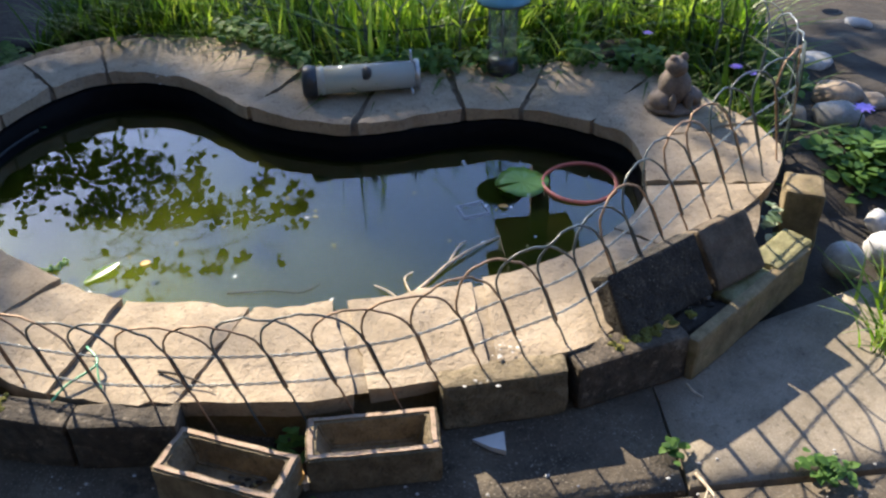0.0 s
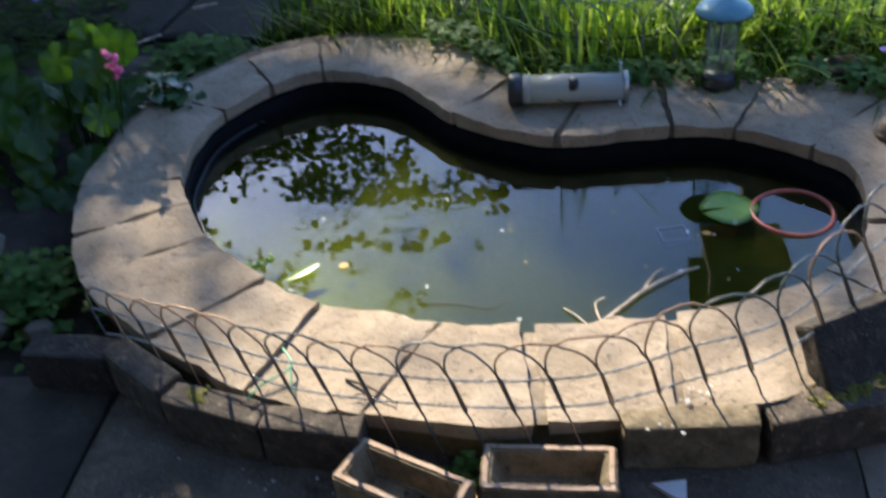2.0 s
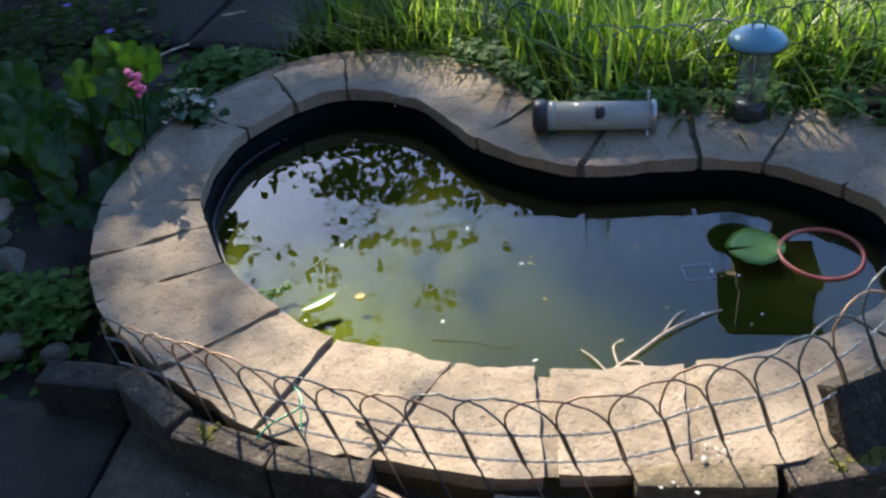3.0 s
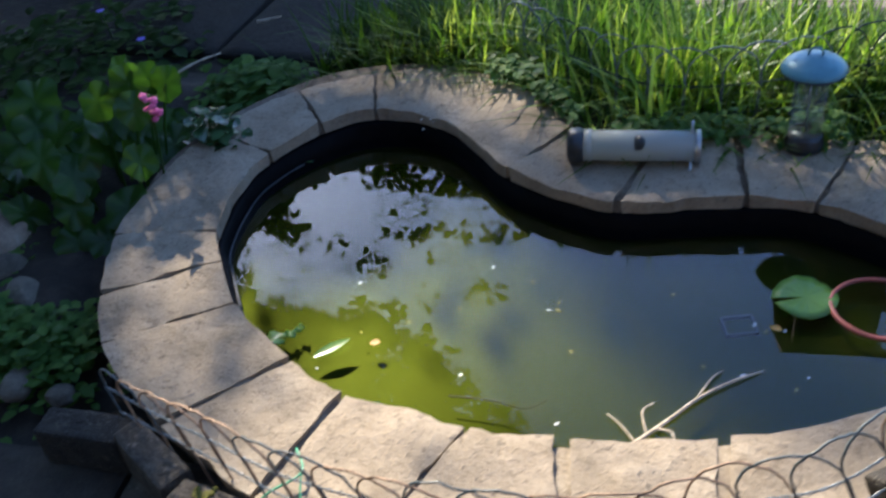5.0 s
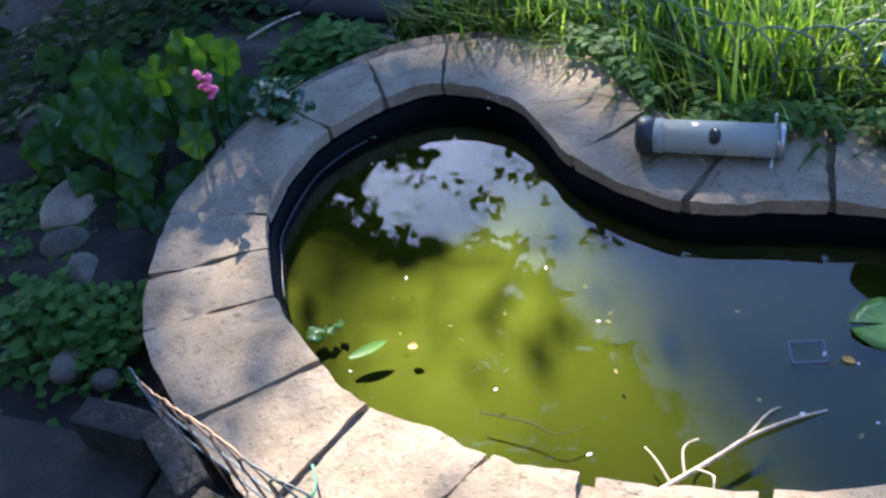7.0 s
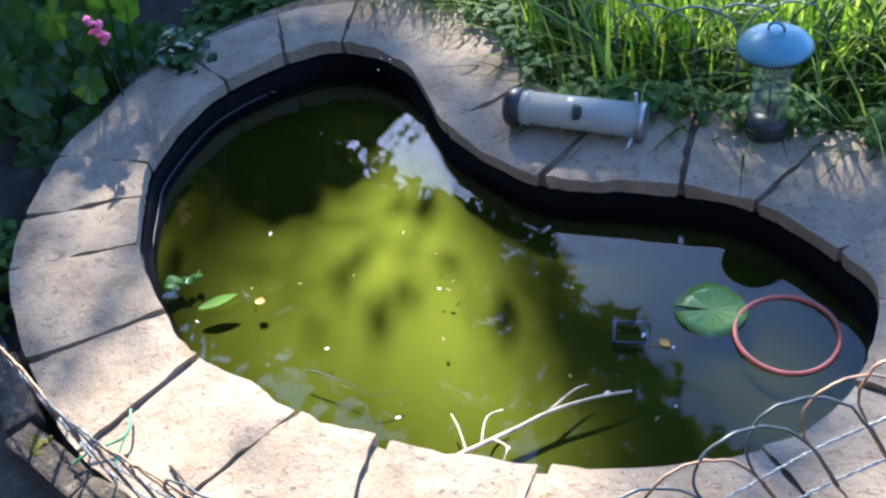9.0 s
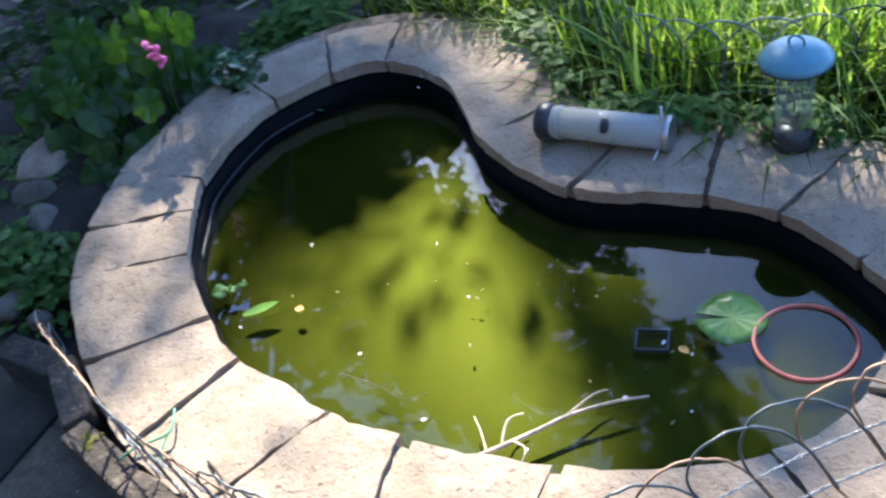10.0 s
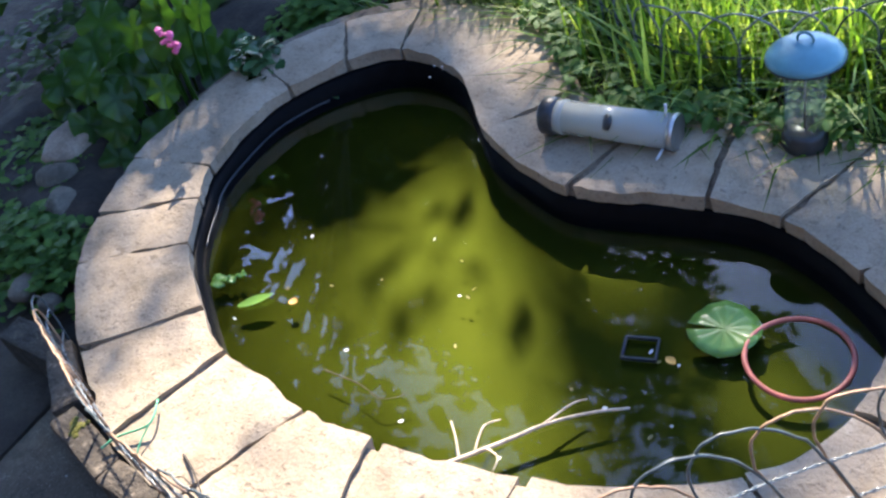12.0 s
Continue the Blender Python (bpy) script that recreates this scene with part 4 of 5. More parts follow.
def add_leaf(bm, p, d, up, L, Wd, fold=0.2, n=3, tip=0.8):
    """A leaf of n steps from p along d."""
    side = d.cross(up).normalized()
    nrm = side.cross(d).normalized()
    prev = None
    for k in range(n + 1):
        u = k / n
        w = Wd * 0.5 * math.sin(math.pi * (0.08 + 0.9 * u)) ** tip
        c = p + d * (L * u) - nrm * (L * 0.25 * u * u)
        row = [bm.verts.new(c - side * w + nrm * w * fold), bm.verts.new(c), bm.verts.new(c + side * w + nrm * w * fold)]
        if prev:
            for q in (0, 1):
                bm.faces.new((prev[q], row[q], row[q + 1], prev[q + 1])).smooth = True
        prev = row


def herb_patch(name, label, mat, area, count, L, height, z0=0.05, cat="plant", wide=0.8):
    """A low mat of small leaves in tufts."""
    bm = bmesh.new()
    (x0, x1), (y0, y1) = area
    for k in range(count):
        u, v = rng.gauss(0.5, 0.22), rng.gauss(0.5, 0.22)
        x, y = x0 + (x1 - x0) * u, y0 + (y1 - y0) * v
        c = (u - 0.5) ** 2 + (v - 0.5) ** 2
        z = z0 + height * max(0.1, 1 - 3.5 * c) * rng.uniform(0.3, 1.0)
        a = rng.uniform(0, math.tau)
        d = Vector((math.cos(a), math.sin(a), rng.uniform(-0.2, 0.7))).normalized()
        l = L * rng.uniform(0.6, 1.3)
        add_leaf(bm, Vector((x, y, z)), d, Vector((0, 0, 1)), l, l * wide)
    return tagged(part(name, bm, mat), label, cat, kind="stuff")


herb_patch("ground_cover", "low dark green ground cover beside the slabs", HERB, ((-1.42, -1.0), (1.30, 1.62)), 600, 0.026, 0.10, 0.04)
herb_patch("leafy_edging", "blue-green leafy clump at the pond's back edge", HERB, ((-1.45, -1.02), (2.22, 2.62)), 800, 0.032, 0.12, 0.06)
herb_patch("variegated_plant", "cream-edged small-leaved plant by the slabs", VARIEG, ((-1.26, -1.10), (2.04, 2.22)), 60, 0.030, 0.12, 0.10)
herb_patch("glossy_plant", "small glossy-leaved plant leaning over the slabs", GLOSSY, ((-1.27, -1.04), (2.02, 2.20)), 190, 0.036, 0.15, 0.10)
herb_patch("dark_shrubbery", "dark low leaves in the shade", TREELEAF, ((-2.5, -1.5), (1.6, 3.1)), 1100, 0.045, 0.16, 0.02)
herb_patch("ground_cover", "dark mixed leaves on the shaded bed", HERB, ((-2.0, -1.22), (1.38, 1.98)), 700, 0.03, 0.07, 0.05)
herb_patch("ground_cover", "fresh green leaves beside the flower bed stones", HERB, ((-1.50, -1.18), (1.30, 1.60)), 420, 0.03, 0.10, 0.05)
herb_patch("leafy_clump", "fresh green leafy clump among the stones", HERB, ((0.785, 1.175), (1.873, 2.153)), 420, 0.034, 0.08, 0.04)
herb_patch("leafy_clump", "green leafy clump behind the fence", HERB, ((0.648, 0.978), (2.201, 2.571)), 420, 0.032, 0.12, 0.05)
bm = bmesh.new()
for k in range(1500):
    x, y = rng.gauss(-0.80, 0.14), rng.gauss(2.64, 0.10)
    if y < outer_y(x) + 0.02 or x < -1.12:
        continue
    add_blade(bm, x, y, 0.08, rng.uniform(0.10, 0.25), rng.uniform(0.006, 0.014), rng.uniform(0.2, 1.1), rng.uniform(0, math.tau))
tagged(part("strap_leaves", bm, DARKGRASS), "dark green strap-shaped leaves at the grass's shaded end", "plant", kind="stuff")
bm = bmesh.new()
for k in range(900):
    x = rng.uniform(-0.62, 0.62)
    clump = noise.noise(Vector((x * 9, 2.0, 0.0)))
    if clump < -0.12:
        continue
    y = outer_y(x) + rng.uniform(-0.035, 0.05)
    a = rng.gauss(-math.pi / 2, 0.9)
    L = rng.uniform(0.016, 0.034)
    add_leaf(bm, Vector((x, y, slab_z(y) + rng.uniform(0.0, 0.05))), Vector((math.cos(a), math.sin(a), rng.uniform(-0.4, 0.5))).normalized(), Vector((0, 0, 1)), L, L * rng.uniform(0.4, 0.8))
tagged(part("edge_weeds", bm, HERB), "small dark weeds creeping over the slab edge", "weed", kind="stuff")
bm = bmesh.new()
for k in range(420):
    x = rng.uniform(-0.55, 0.7)
    y = outer_y(x) + rng.uniform(0.0, 0.05)
    add_blade(bm, x, y, 0.11, rng.uniform(0.05, 0.16), rng.uniform(0.006, 0.012), rng.uniform(0.6, 1.7), rng.gauss(-math.pi / 2, 1.0))
tagged(part("drooping_grass", bm, DARKGRASS), "dark drooping blades at the foot of the grass", "grass", kind="stuff")
herb_patch("patio_weed", "small green weed in a patio joint", HERB, ((0.553, 0.653), (1.076, 1.136)), 60, 0.016, 0.02, 0.068)
herb_patch("patio_weed", "tiny green weed in a patio joint", HERB, ((0.373, 0.403), (1.128, 1.168)), 14, 0.018, 0.015, 0.068)
herb_patch("patio_weed", "small green weed between the hollow bricks", HERB, ((-0.238, -0.168), (0.989, 1.049)), 40, 0.02, 0.03, 0.068)
herb_patch("patio_weed", "small weed by the slab edge", HERB, ((-0.224, -0.174), (1.125, 1.175)), 30, 0.016, 0.05, 0.068)
herb_patch("ivy_sprig", "pale green sprig against the upright block", VARIEG, ((0.635, 0.685), (1.620, 1.700)), 18, 0.021, 0.08, 0.11)


def bergenia():
    b = thing("bergenia", "leathery round-leaved bergenia with a pink flower", "plant")
    # (x, y, z, width, lean from level, heading of the lean)
    tips = [(-1.235, 1.97, 0.39, 0.072, 74, -60), (-1.205, 2.05, 0.345, 0.070, 68, -75), (-1.20, 1.92, 0.355, 0.068, 62, -50), (-1.23, 2.03, 0.37, 0.06, 76, -85),
            (-1.19, 1.87, 0.255, 0.068, 48, -55), (-1.39, 1.80, 0.285, 0.080, 40, -60), (-1.26, 1.99, 0.40, 0.066, 70, -100), (-1.30, 1.93, 0.36, 0.072, 60, -70)]
    root = Vector((-1.42, 2.0, 0.05))
    for k in range(58):
        a, f = rng.uniform(0, math.tau), math.sqrt(rng.random())
        x, y = -1.46 + 0.33 * f * math.cos(a), 1.97 + 0.25 * f * math.sin(a)
        if x > -1.19:
            continue
        tips.append((x, y, 0.10 + 0.25 * (1 - f * f) * rng.uniform(0.25, 1.0), rng.uniform(0.068, 0.108), rng.uniform(20, 62), -60 + rng.gauss(0, 45)))
    for x, y, z, w, lean, turn in tips:
        w *= 1.12
        p = Vector((x, y, z))
        base = root.lerp(Vector((x, y, 0.05)), 0.65)
        part("stalk", rod(spline([base, (base + p) / 2 + Vector((0, 0, 0.03)), p], 4, False), 0.0035, 5), BERGENIA, b)
        bm = bmesh.new()
        c = bm.verts.new((0, 0, 0))
        rows = []
        for k in range(25):
            a = math.tau * k / 24
            row = []
            for f in (0.4, 0.75, 1.0):
                rr = w * 0.5 * f * (1 + 0.07 * math.sin(5 * a + x * 40) + 0.05 * math.sin(2 * a + y * 60))
                row.append(bm.verts.new((rr * math.cos(a) * 1.12, rr * math.sin(a), -0.10 * w * f * f + 0.16 * w * f * abs(math.sin(a)) + 0.075 * w * math.sin(6 * a + z * 90) * f * f)))
            if rows:
                q = rows[-1]
                bm.faces.new((c, q[0], row[0])).smooth = True
                for j in (0, 1):
                    bm.faces.new((q[j], q[j + 1], row[j + 1], row[j])).smooth = True
            rows.append(row)
        part("leaf", bm, BERGENIA, b).matrix_world = pose(x, y, z, 0, 0, turn) @ pose(0, 0, 0, 0, lean, 0)
    stem = part("flower_stem", rod(spline([Vector((-1.22, 1.95, 0.10)), Vector((-1.18, 1.935, 0.27)), Vector((-1.15, 1.92, 0.395))], 5, False), 0.003, 5), BERGENIA, b)
    for k in range(11):
        bm = bmesh.new()
        bmesh.ops.create_icosphere(bm, subdivisions=1, radius=rng.uniform(0.006, 0.010))
        jitter(bm, 0.004, 90, k)
        part("blossom", bm, PINK, stem, "pink blossom").matrix_world = pose(-1.152 + rng.uniform(-0.013, 0.013), 1.922 + rng.uniform(-0.013, 0.013), 0.385 + rng.uniform(-0.055, 0.02))


bergenia()


def small_flower(x, y, z, r, mat, label, petals=9):
    f = thing("flower", label, "flower")
    ground_z = 0.06
    part("stem", rod([(x, y + 0.01, ground_z), (x, y, z)], 0.0015, 4), HERB, f)
    for k in range(petals):
        bm = bmesh.new()
        a = k * math.tau / petals
        add_leaf(bm, Vector((x, y, z)), Vector((math.cos(a), math.sin(a), 0.25)).normalized(), Vector((0, 0, 1)), r, r * 0.5, 0.1, 2)
        part("petal", bm, mat, f)


for x, y, z, r in [(0.98, 2.103, 0.15, 0.026), (1.057, 2.045, 0.13, 0.02), (0.723, 2.263, 0.18, 0.016), (0.467, 2.292, 0.20, 0.014), (0.524, 2.375, 0.22, 0.014), (0.758, 2.245, 0.17, 0.014),
                   (-1.72, 2.62, 0.14, 0.016), (-1.95, 2.75, 0.16, 0.016)]:
    small_flower(x, y, z, r, PURPLE, "small purple star-shaped flower")
small_flower(-0.02, 3.42, 0.14, 0.03, YELLOW, "small yellow flower on the pale ground")


def grass_tuft(x, y, z, n, h, label):
    bm = bmesh.new()
    for k in range(n):
        add_blade(bm, x + rng.gauss(0, 0.02), y + rng.gauss(0, 0.02), z, h * rng.uniform(0.4, 1.1), rng.uniform(0.004, 0.009), rng.uniform(0.3, 1.3), rng.uniform(0, math.tau))
    tagged(part("grass_tuft", bm, GRASS), label, "grass")


grass_tuft(0.813, 1.403, 0.05, 60, 0.15, "tuft of bright green grass at the patio's edge")
grass_tuft(0.846, 1.518, 0.05, 30, 0.20, "tuft of long green grass at the patio's edge")

# ---- stones ----
for x, y, s, fl, mat, label in [(0.952, 2.166, 0.11, 0.7, PEBBLE, "rounded grey cobble in the flower bed"), (0.983, 2.269, 0.125, 0.6, TANSTONE, "rounded tan cobble in the flower bed"),
                                (0.86, 2.184, 0.07, 0.8, TANSTONE, "brownish stone beside the fence"), (0.991, 2.484, 0.12, 0.4, PEBBLE, "flat pale stone by the fence"),
                                (0.801, 1.635, 0.085, 0.8, PEBBLE, "grey cobble beside the upright block"), (0.894, 1.667, 0.085, 0.9, WHITESTONE, "white rounded cobble by the patio"),
                                (0.921, 1.786, 0.055, 0.9, WHITESTONE, "white rounded cobble by the patio"), (1.059, 2.249, 0.09, 0.6, TANSTONE, "brown stone in the flower bed"),
                                (1.2, 2.75, 0.08, 0.4, PEBBLE, "flat pale stone on the soil"), (1.16, 3.0, 0.06, 0.4, WHITESTONE, "small white stone on the soil"),
                                (-1.53, 1.735, 0.17, 0.55, TANSTONE, "flat tan stone at the flower bed"), (-1.46, 1.635, 0.11, 0.7, DULLSTONE, "grey-green stone at the flower bed"),
                                (-1.35, 1.575, 0.10, 0.7, DULLSTONE, "grey stone at the flower bed"), (-1.20, 1.36, 0.08, 0.6, DULLSTONE, "small grey stone by the slabs"),
                                (-1.10, 1.36, 0.06, 0.6, DULLSTONE, "small brown stone by the slabs"), (-1.14, 2.55, 0.09, 0.5, DULLSTONE, "pale blue-grey stone behind the slabs"),
                                (-1.9, 2.0, 0.16, 0.5, DULLSTONE, "brown stone in the shade"), (-2.1, 2.3, 0.2, 0.5, DULLSTONE, "large brown stone in the shade")]:
    st = part("stone", boulder(s, x * 7 + y, fl), mat, smooth=True)
    st.matrix_world = pose(x, y, 0.06 if y > 1.8 or x < 0 else 0.035, 0, 0, rng.uniform(0, 360))
    tagged(st, label, "stone")

# white shard and litter on the patio
bm = bmesh.new()
outline = ((0, 0), (0.03, -0.02), (0.052, -0.028), (0.05, 0.012))
low = [bm.verts.new((x, y, 0.0)) for x, y in outline]
top = [bm.verts.new((x, y, 0.006 + 0.1 * x)) for x, y in outline]
bm.faces.new(low[::-1])
bm.faces.new(top)
for k in range(4):
    bm.faces.new((low[k], low[(k + 1) % 4], top[(k + 1) % 4], top[k]))
sh = part("white_shard", bm, WHITE)
sh.matrix_world = pose(0.077, 1.177, PATIO_Z + 0.002)
tagged(sh, "broken white china shard on the patio", "shard")
for k in range(70):
    x, y = rng.uniform(-0.7, 0.75), rng.uniform(0.94, 1.16)
    cr = part("pebble", boulder(rng.uniform(0.004, 0.009), k, 0.5, 1), PEBBLE if k % 3 else WHITESTONE)
    cr.matrix_world = pose(x, y, PATIO_Z + 0.001)
    tagged(cr, "tiny grit on the patio", "pebble", "grit on the patio")
twig("twig_on_patio", [(0.433, 1.295, 0.072), (0.444, 1.283, 0.066), (0.458, 1.27, 0.064)], 0.0025, STICK, "short pale twig on the patio")
twig("twig_on_patio", [(0.413, 1.109, 0.066), (0.432, 1.059, 0.069), (0.426, 1.02, 0.066)], 0.003, STICK, "bent pale twig at the patio joint", [[(0.426, 1.079, 0.068), (0.412, 1.05, 0.066), (0.406, 1.04, 0.066)]])

# crumbs in the hollow bricks, droppings on the slabs, a tie on the wire
for k in range(26):
    u, v = rng.uniform(-0.062, 0.062), rng.uniform(-0.022, 0.004)
    cr = part("crumb", boulder(rng.uniform(0.006, 0.016), 40 + k, 0.7, 1), (WHITESTONE, PEBBLE, MOSSY)[k % 3])
    cr.matrix_world = pose(-0.072, 1.133, PATIO_Z + 0.023, 0, 0, 7.0) @ pose(u, v, 0)
    tagged(cr, "pale crumb of mortar inside the hollow brick", "crumb", "crumbs in the hollow bricks")
for k in range(22):
    u, v = rng.gauss(0.02, 0.03), rng.gauss(0.0, 0.012)
    cr = part("crumb", boulder(rng.uniform(0.006, 0.013), 80 + k, 0.7, 1), (SOIL, DULLSTONE, MOSSY)[k % 3])
    cr.matrix_world = pose(-0.283, 1.078, PATIO_Z + 0.023, 0, 0, -17.5) @ pose(max(-0.06, min(0.06, u)), max(-0.022, min(0.022, v)), 0)
    tagged(cr, "dark crumb of soil inside the hollow brick", "crumb", "crumbs in the hollow bricks")
for k in range(12):
    drop_leaf("dead_leaf", rng.gauss(-0.178, 0.018), rng.gauss(1.075, 0.03), PATIO_Z + rng.uniform(0.004, 0.03), rng.uniform(0.018, 0.035), rng.uniform(0.012, 0.02), rng.uniform(0, 360), AMBER if k % 4 == 0 else STICK, "curled brown dead leaf between the hollow bricks")


def splat(x, y, z, size, seed):
    bm = bmesh.new()
    c = bm.verts.new((0, 0, 0.0008))
    rim = []
    for k in range(18):
        a = k * math.tau / 18
        r = size * (0.55 + 0.45 * noise.noise(Vector((math.cos(a) * 1.6, math.sin(a) * 1.6, seed))))
        rim.append(bm.verts.new((r * math.cos(a), r * math.sin(a), 0.0)))
    for k in range(18):
        bm.faces.new((c, rim[k], rim[(k + 1) % 18])).smooth = True
    ob = part("dropping", bm, DROPPING)
    ob.matrix_world = pose(x, y, z, 0, 0, seed * 50)
    tagged(ob, "white dried bird dropping on the stone", "dropping", "droppings on the stone")


for k, (x, y, sz) in enumerate([(0.131, 1.28, 0.017), (0.136, 1.305, 0.012), (0.116, 1.29, 0.008), (-0.651, 2.229, 0.012)]):
    for j in range(5):
        splat(x + rng.gauss(0, 0.012), y + rng.gauss(0, 0.012), slab_z(y) + 0.0035, sz * rng.uniform(0.2, 0.45), k + 0.3 + j)
for k in range(6):
    splat(rng.gauss(0.095, 0.014), rng.gauss(1.212, 0.006), PATIO_Z + 0.0965, rng.uniform(0.002, 0.006), 5.3 + k)
tie = thing("plastic_tie", "thin green plastic tie caught on the fence wire", "tie")
part("strand", rod(spline([Vector((-0.545, 1.285, 0.17)), Vector((-0.515, 1.243, 0.172)), Vector((-0.55, 1.2, 0.168)), Vector((-0.565, 1.17, 0.162))], 6, False), 0.0022, 5), TIE, tie)
part("strand", rod(spline([Vector((-0.515, 1.243, 0.172)), Vector((-0.505, 1.215, 0.168)), Vector((-0.495, 1.195, 0.163))], 6, False), 0.0016, 5), TIE, tie)

# moss, soil and litter in the planter
for k in range(40):
    u = rng.gauss(0.62, 0.16)
    bm = bmesh.new()
    bmesh.ops.create_icosphere(bm, subdivisions=2, radius=rng.uniform(0.004, 0.010))
    bmesh.ops.scale(bm, vec=(1, 1, 0.5), verts=bm.verts)
    jitter(bm, 0.004, 130, k)
    ms = part("moss", bm, MOSS)
    ms.matrix_world = pose(0.248 + 0.18 * u, 1.277 + 0.08 * u + rng.uniform(-0.015, 0.02), 0.152)
    tagged(ms, "cushion of yellow-green moss on the brick", "moss", "moss on the brick")
for k in range(12):
    bm = bmesh.new()
    bmesh.ops.create_icosphere(bm, subdivisions=2, radius=rng.uniform(0.003, 0.008))
    bmesh.ops.scale(bm, vec=(1, 1, 0.4), verts=bm.verts)
    jitter(bm, 0.003, 130, 60 + k)
    ms = part("lichen", bm, MOSS)
    ms.matrix_world = pose(rng.gauss(-0.665, 0.014), rng.gauss(1.172, 0.008), 0.1535)
    tagged(ms, "cushion of yellow lichen on the brick", "lichen", "lichen on the brick")
bm = block(0.30, 0.07, 0.075, 0.01, 5, 0.012, 5)
ob = part("planter_soil", bm, SOIL)
ob.matrix_world = pose(0.522, 1.469, PATIO_Z, 0, 0, 41)
tagged(ob, "damp black soil in the planter", "soil")
# mostly pale crumbs imitate the sheen of wet soil
for k in range(16):
    u = rng.uniform(-0.12, 0.02)
    cr = part("crumb", boulder(rng.uniform(0.007, 0.02), 120 + k, 0.5, 2), (PEBBLE, SMOOTH_FLAG, SOIL)[k % 3])
    cr.matrix_world = pose(0.522 + 0.755 * u + rng.uniform(-0.012, 0.012), 1.469 + 0.656 * u + rng.uniform(-0.012, 0.012), PATIO_Z + 0.071)
    tagged(cr, "crumb standing in for the shine of the planter's wet soil", "crumb", "crumbs in the planter")
drop_leaf("dead_leaf", 0.395, 1.348, 0.152, 0.028, 0.02, 10, AMBER, "orange dead leaf by the planter")


# ---- bird table behind the grass ----
def bird_table():
    t = thing("bird_table", "wooden bird table with a pitched roof on a post", "bird table")
    x, y, z = 0.37, 3.42, 1.34
    part("post", block(0.075, 0.075, z, 0.006, 4, 0.004, 1), WOOD, t).matrix_world = pose(x, y, 0.0)
    part("tray", block(0.32, 0.28, 0.03, 0.004, 1, 0.001, 2), WOOD, t).matrix_world = pose(x, y, z, 0, 0, 8)
    for a, b in ((-1, -1), (1, -1), (1, 1), (-1, 1)):
        part("corner_post", block(0.03, 0.03, 0.20, 0.003, 1, 0.001, 3), WOOD, t).matrix_world = pose(x, y, z + 0.03, 0, 0, 8) @ pose(a * 0.13, b * 0.11, 0)
    for s in (-1, 1):
        part("roof_board", block(0.38, 0.22, 0.015, 0.003, 1, 0.001, 4), WOOD, t).matrix_world = pose(x, y, z + 0.26, 0, 0, 8) @ pose(0, s * 0.09, 0, -s * 32, 0, 0)


bird_table()


# ---- tree behind the pond ----
def leaf_on(bm, c, size):
    v = Vector((rng.gauss(0, 1), rng.gauss(0, 1), rng.gauss(-0.3, 0.6))).normalized()
    add_leaf(bm, c, v, Vector((rng.gauss(0, 0.4), rng.gauss(0, 0.4), 1)).normalized(), size, size * 0.78, 0.15, 2)


def leafy_limb(limbs, leaves, start, e, thick, spread, twigs, per, size, bow, free):
    """A limb from start to e with leafy twigs over its outer part."""
    over = Vector((e.x - 1.4 * spread, e.y + 0.5 * spread, e.z + rng.uniform(-0.1, 0.5) * spread))
    wave = Vector((rng.uniform(-1, 1), rng.uniform(0, 1), rng.uniform(-0.3, 1))) * bow
    line = spline([start, start.lerp(over, 0.5) + wave, over, e], 7, False)
    add_rod(limbs, line, thick, 6, False, 0.12)
    tail = line[-10:]
    for k in range(twigs):
        p = tail[rng.randrange(len(tail))] if k else e
        d = Vector((rng.gauss(0, 1), rng.gauss(0, 0.8), rng.gauss(-0.05, 0.5))).normalized()
        L = rng.uniform(0.4, 1.0) * spread
        pts = [p, p + d * L * 0.5 + Vector((0, 0, 0.03 * spread)), p + d * L + Vector((0, 0, -0.08 * spread))]
        if not free(pts[2]):
            continue
        add_rod(limbs, spline(pts, 3, False), thick * 0.25, 4, False, 0.4)
        for q in range(per):
            c = pts[0].lerp(pts[2], rng.uniform(0.1, 1.05)) + Vector((rng.gauss(0, 0.07), rng.gauss(0, 0.07), rng.gauss(0, 0.06))) * spread
            if free(c):
                leaf_on(leaves, c, size * rng.uniform(0.7, 1.3))


def spray(limbs, leaves, c, r, n, size, keep):
    """A hanging spray of leafy shoots about c."""
    for k in range(n):
        d = Vector((rng.gauss(0, 1), rng.gauss(0, 0.6), rng.gauss(0.1, 0.8))).normalized()
        tip = c + d * r * rng.uniform(0.35, 1.0)
        root = tip + Vector((rng.uniform(-0.26, -0.04), rng.uniform(0, 0.16), rng.uniform(0.03, 0.22)))
        line = spline([root, root.lerp(tip, 0.5) + Vector((0, 0, 0.015)), tip], 3, False)
        add_rod(limbs, line, 0.0035, 4, False, 0.5)
        for q in range(9):
            p = root.lerp(tip, rng.uniform(0.1, 1.08)) + Vector((rng.gauss(0, 0.03), rng.gauss(0, 0.03), rng.gauss(0, 0.03)))
            if keep(p):
                leaf_on(leaves, p, size * rng.uniform(0.6, 1.3))


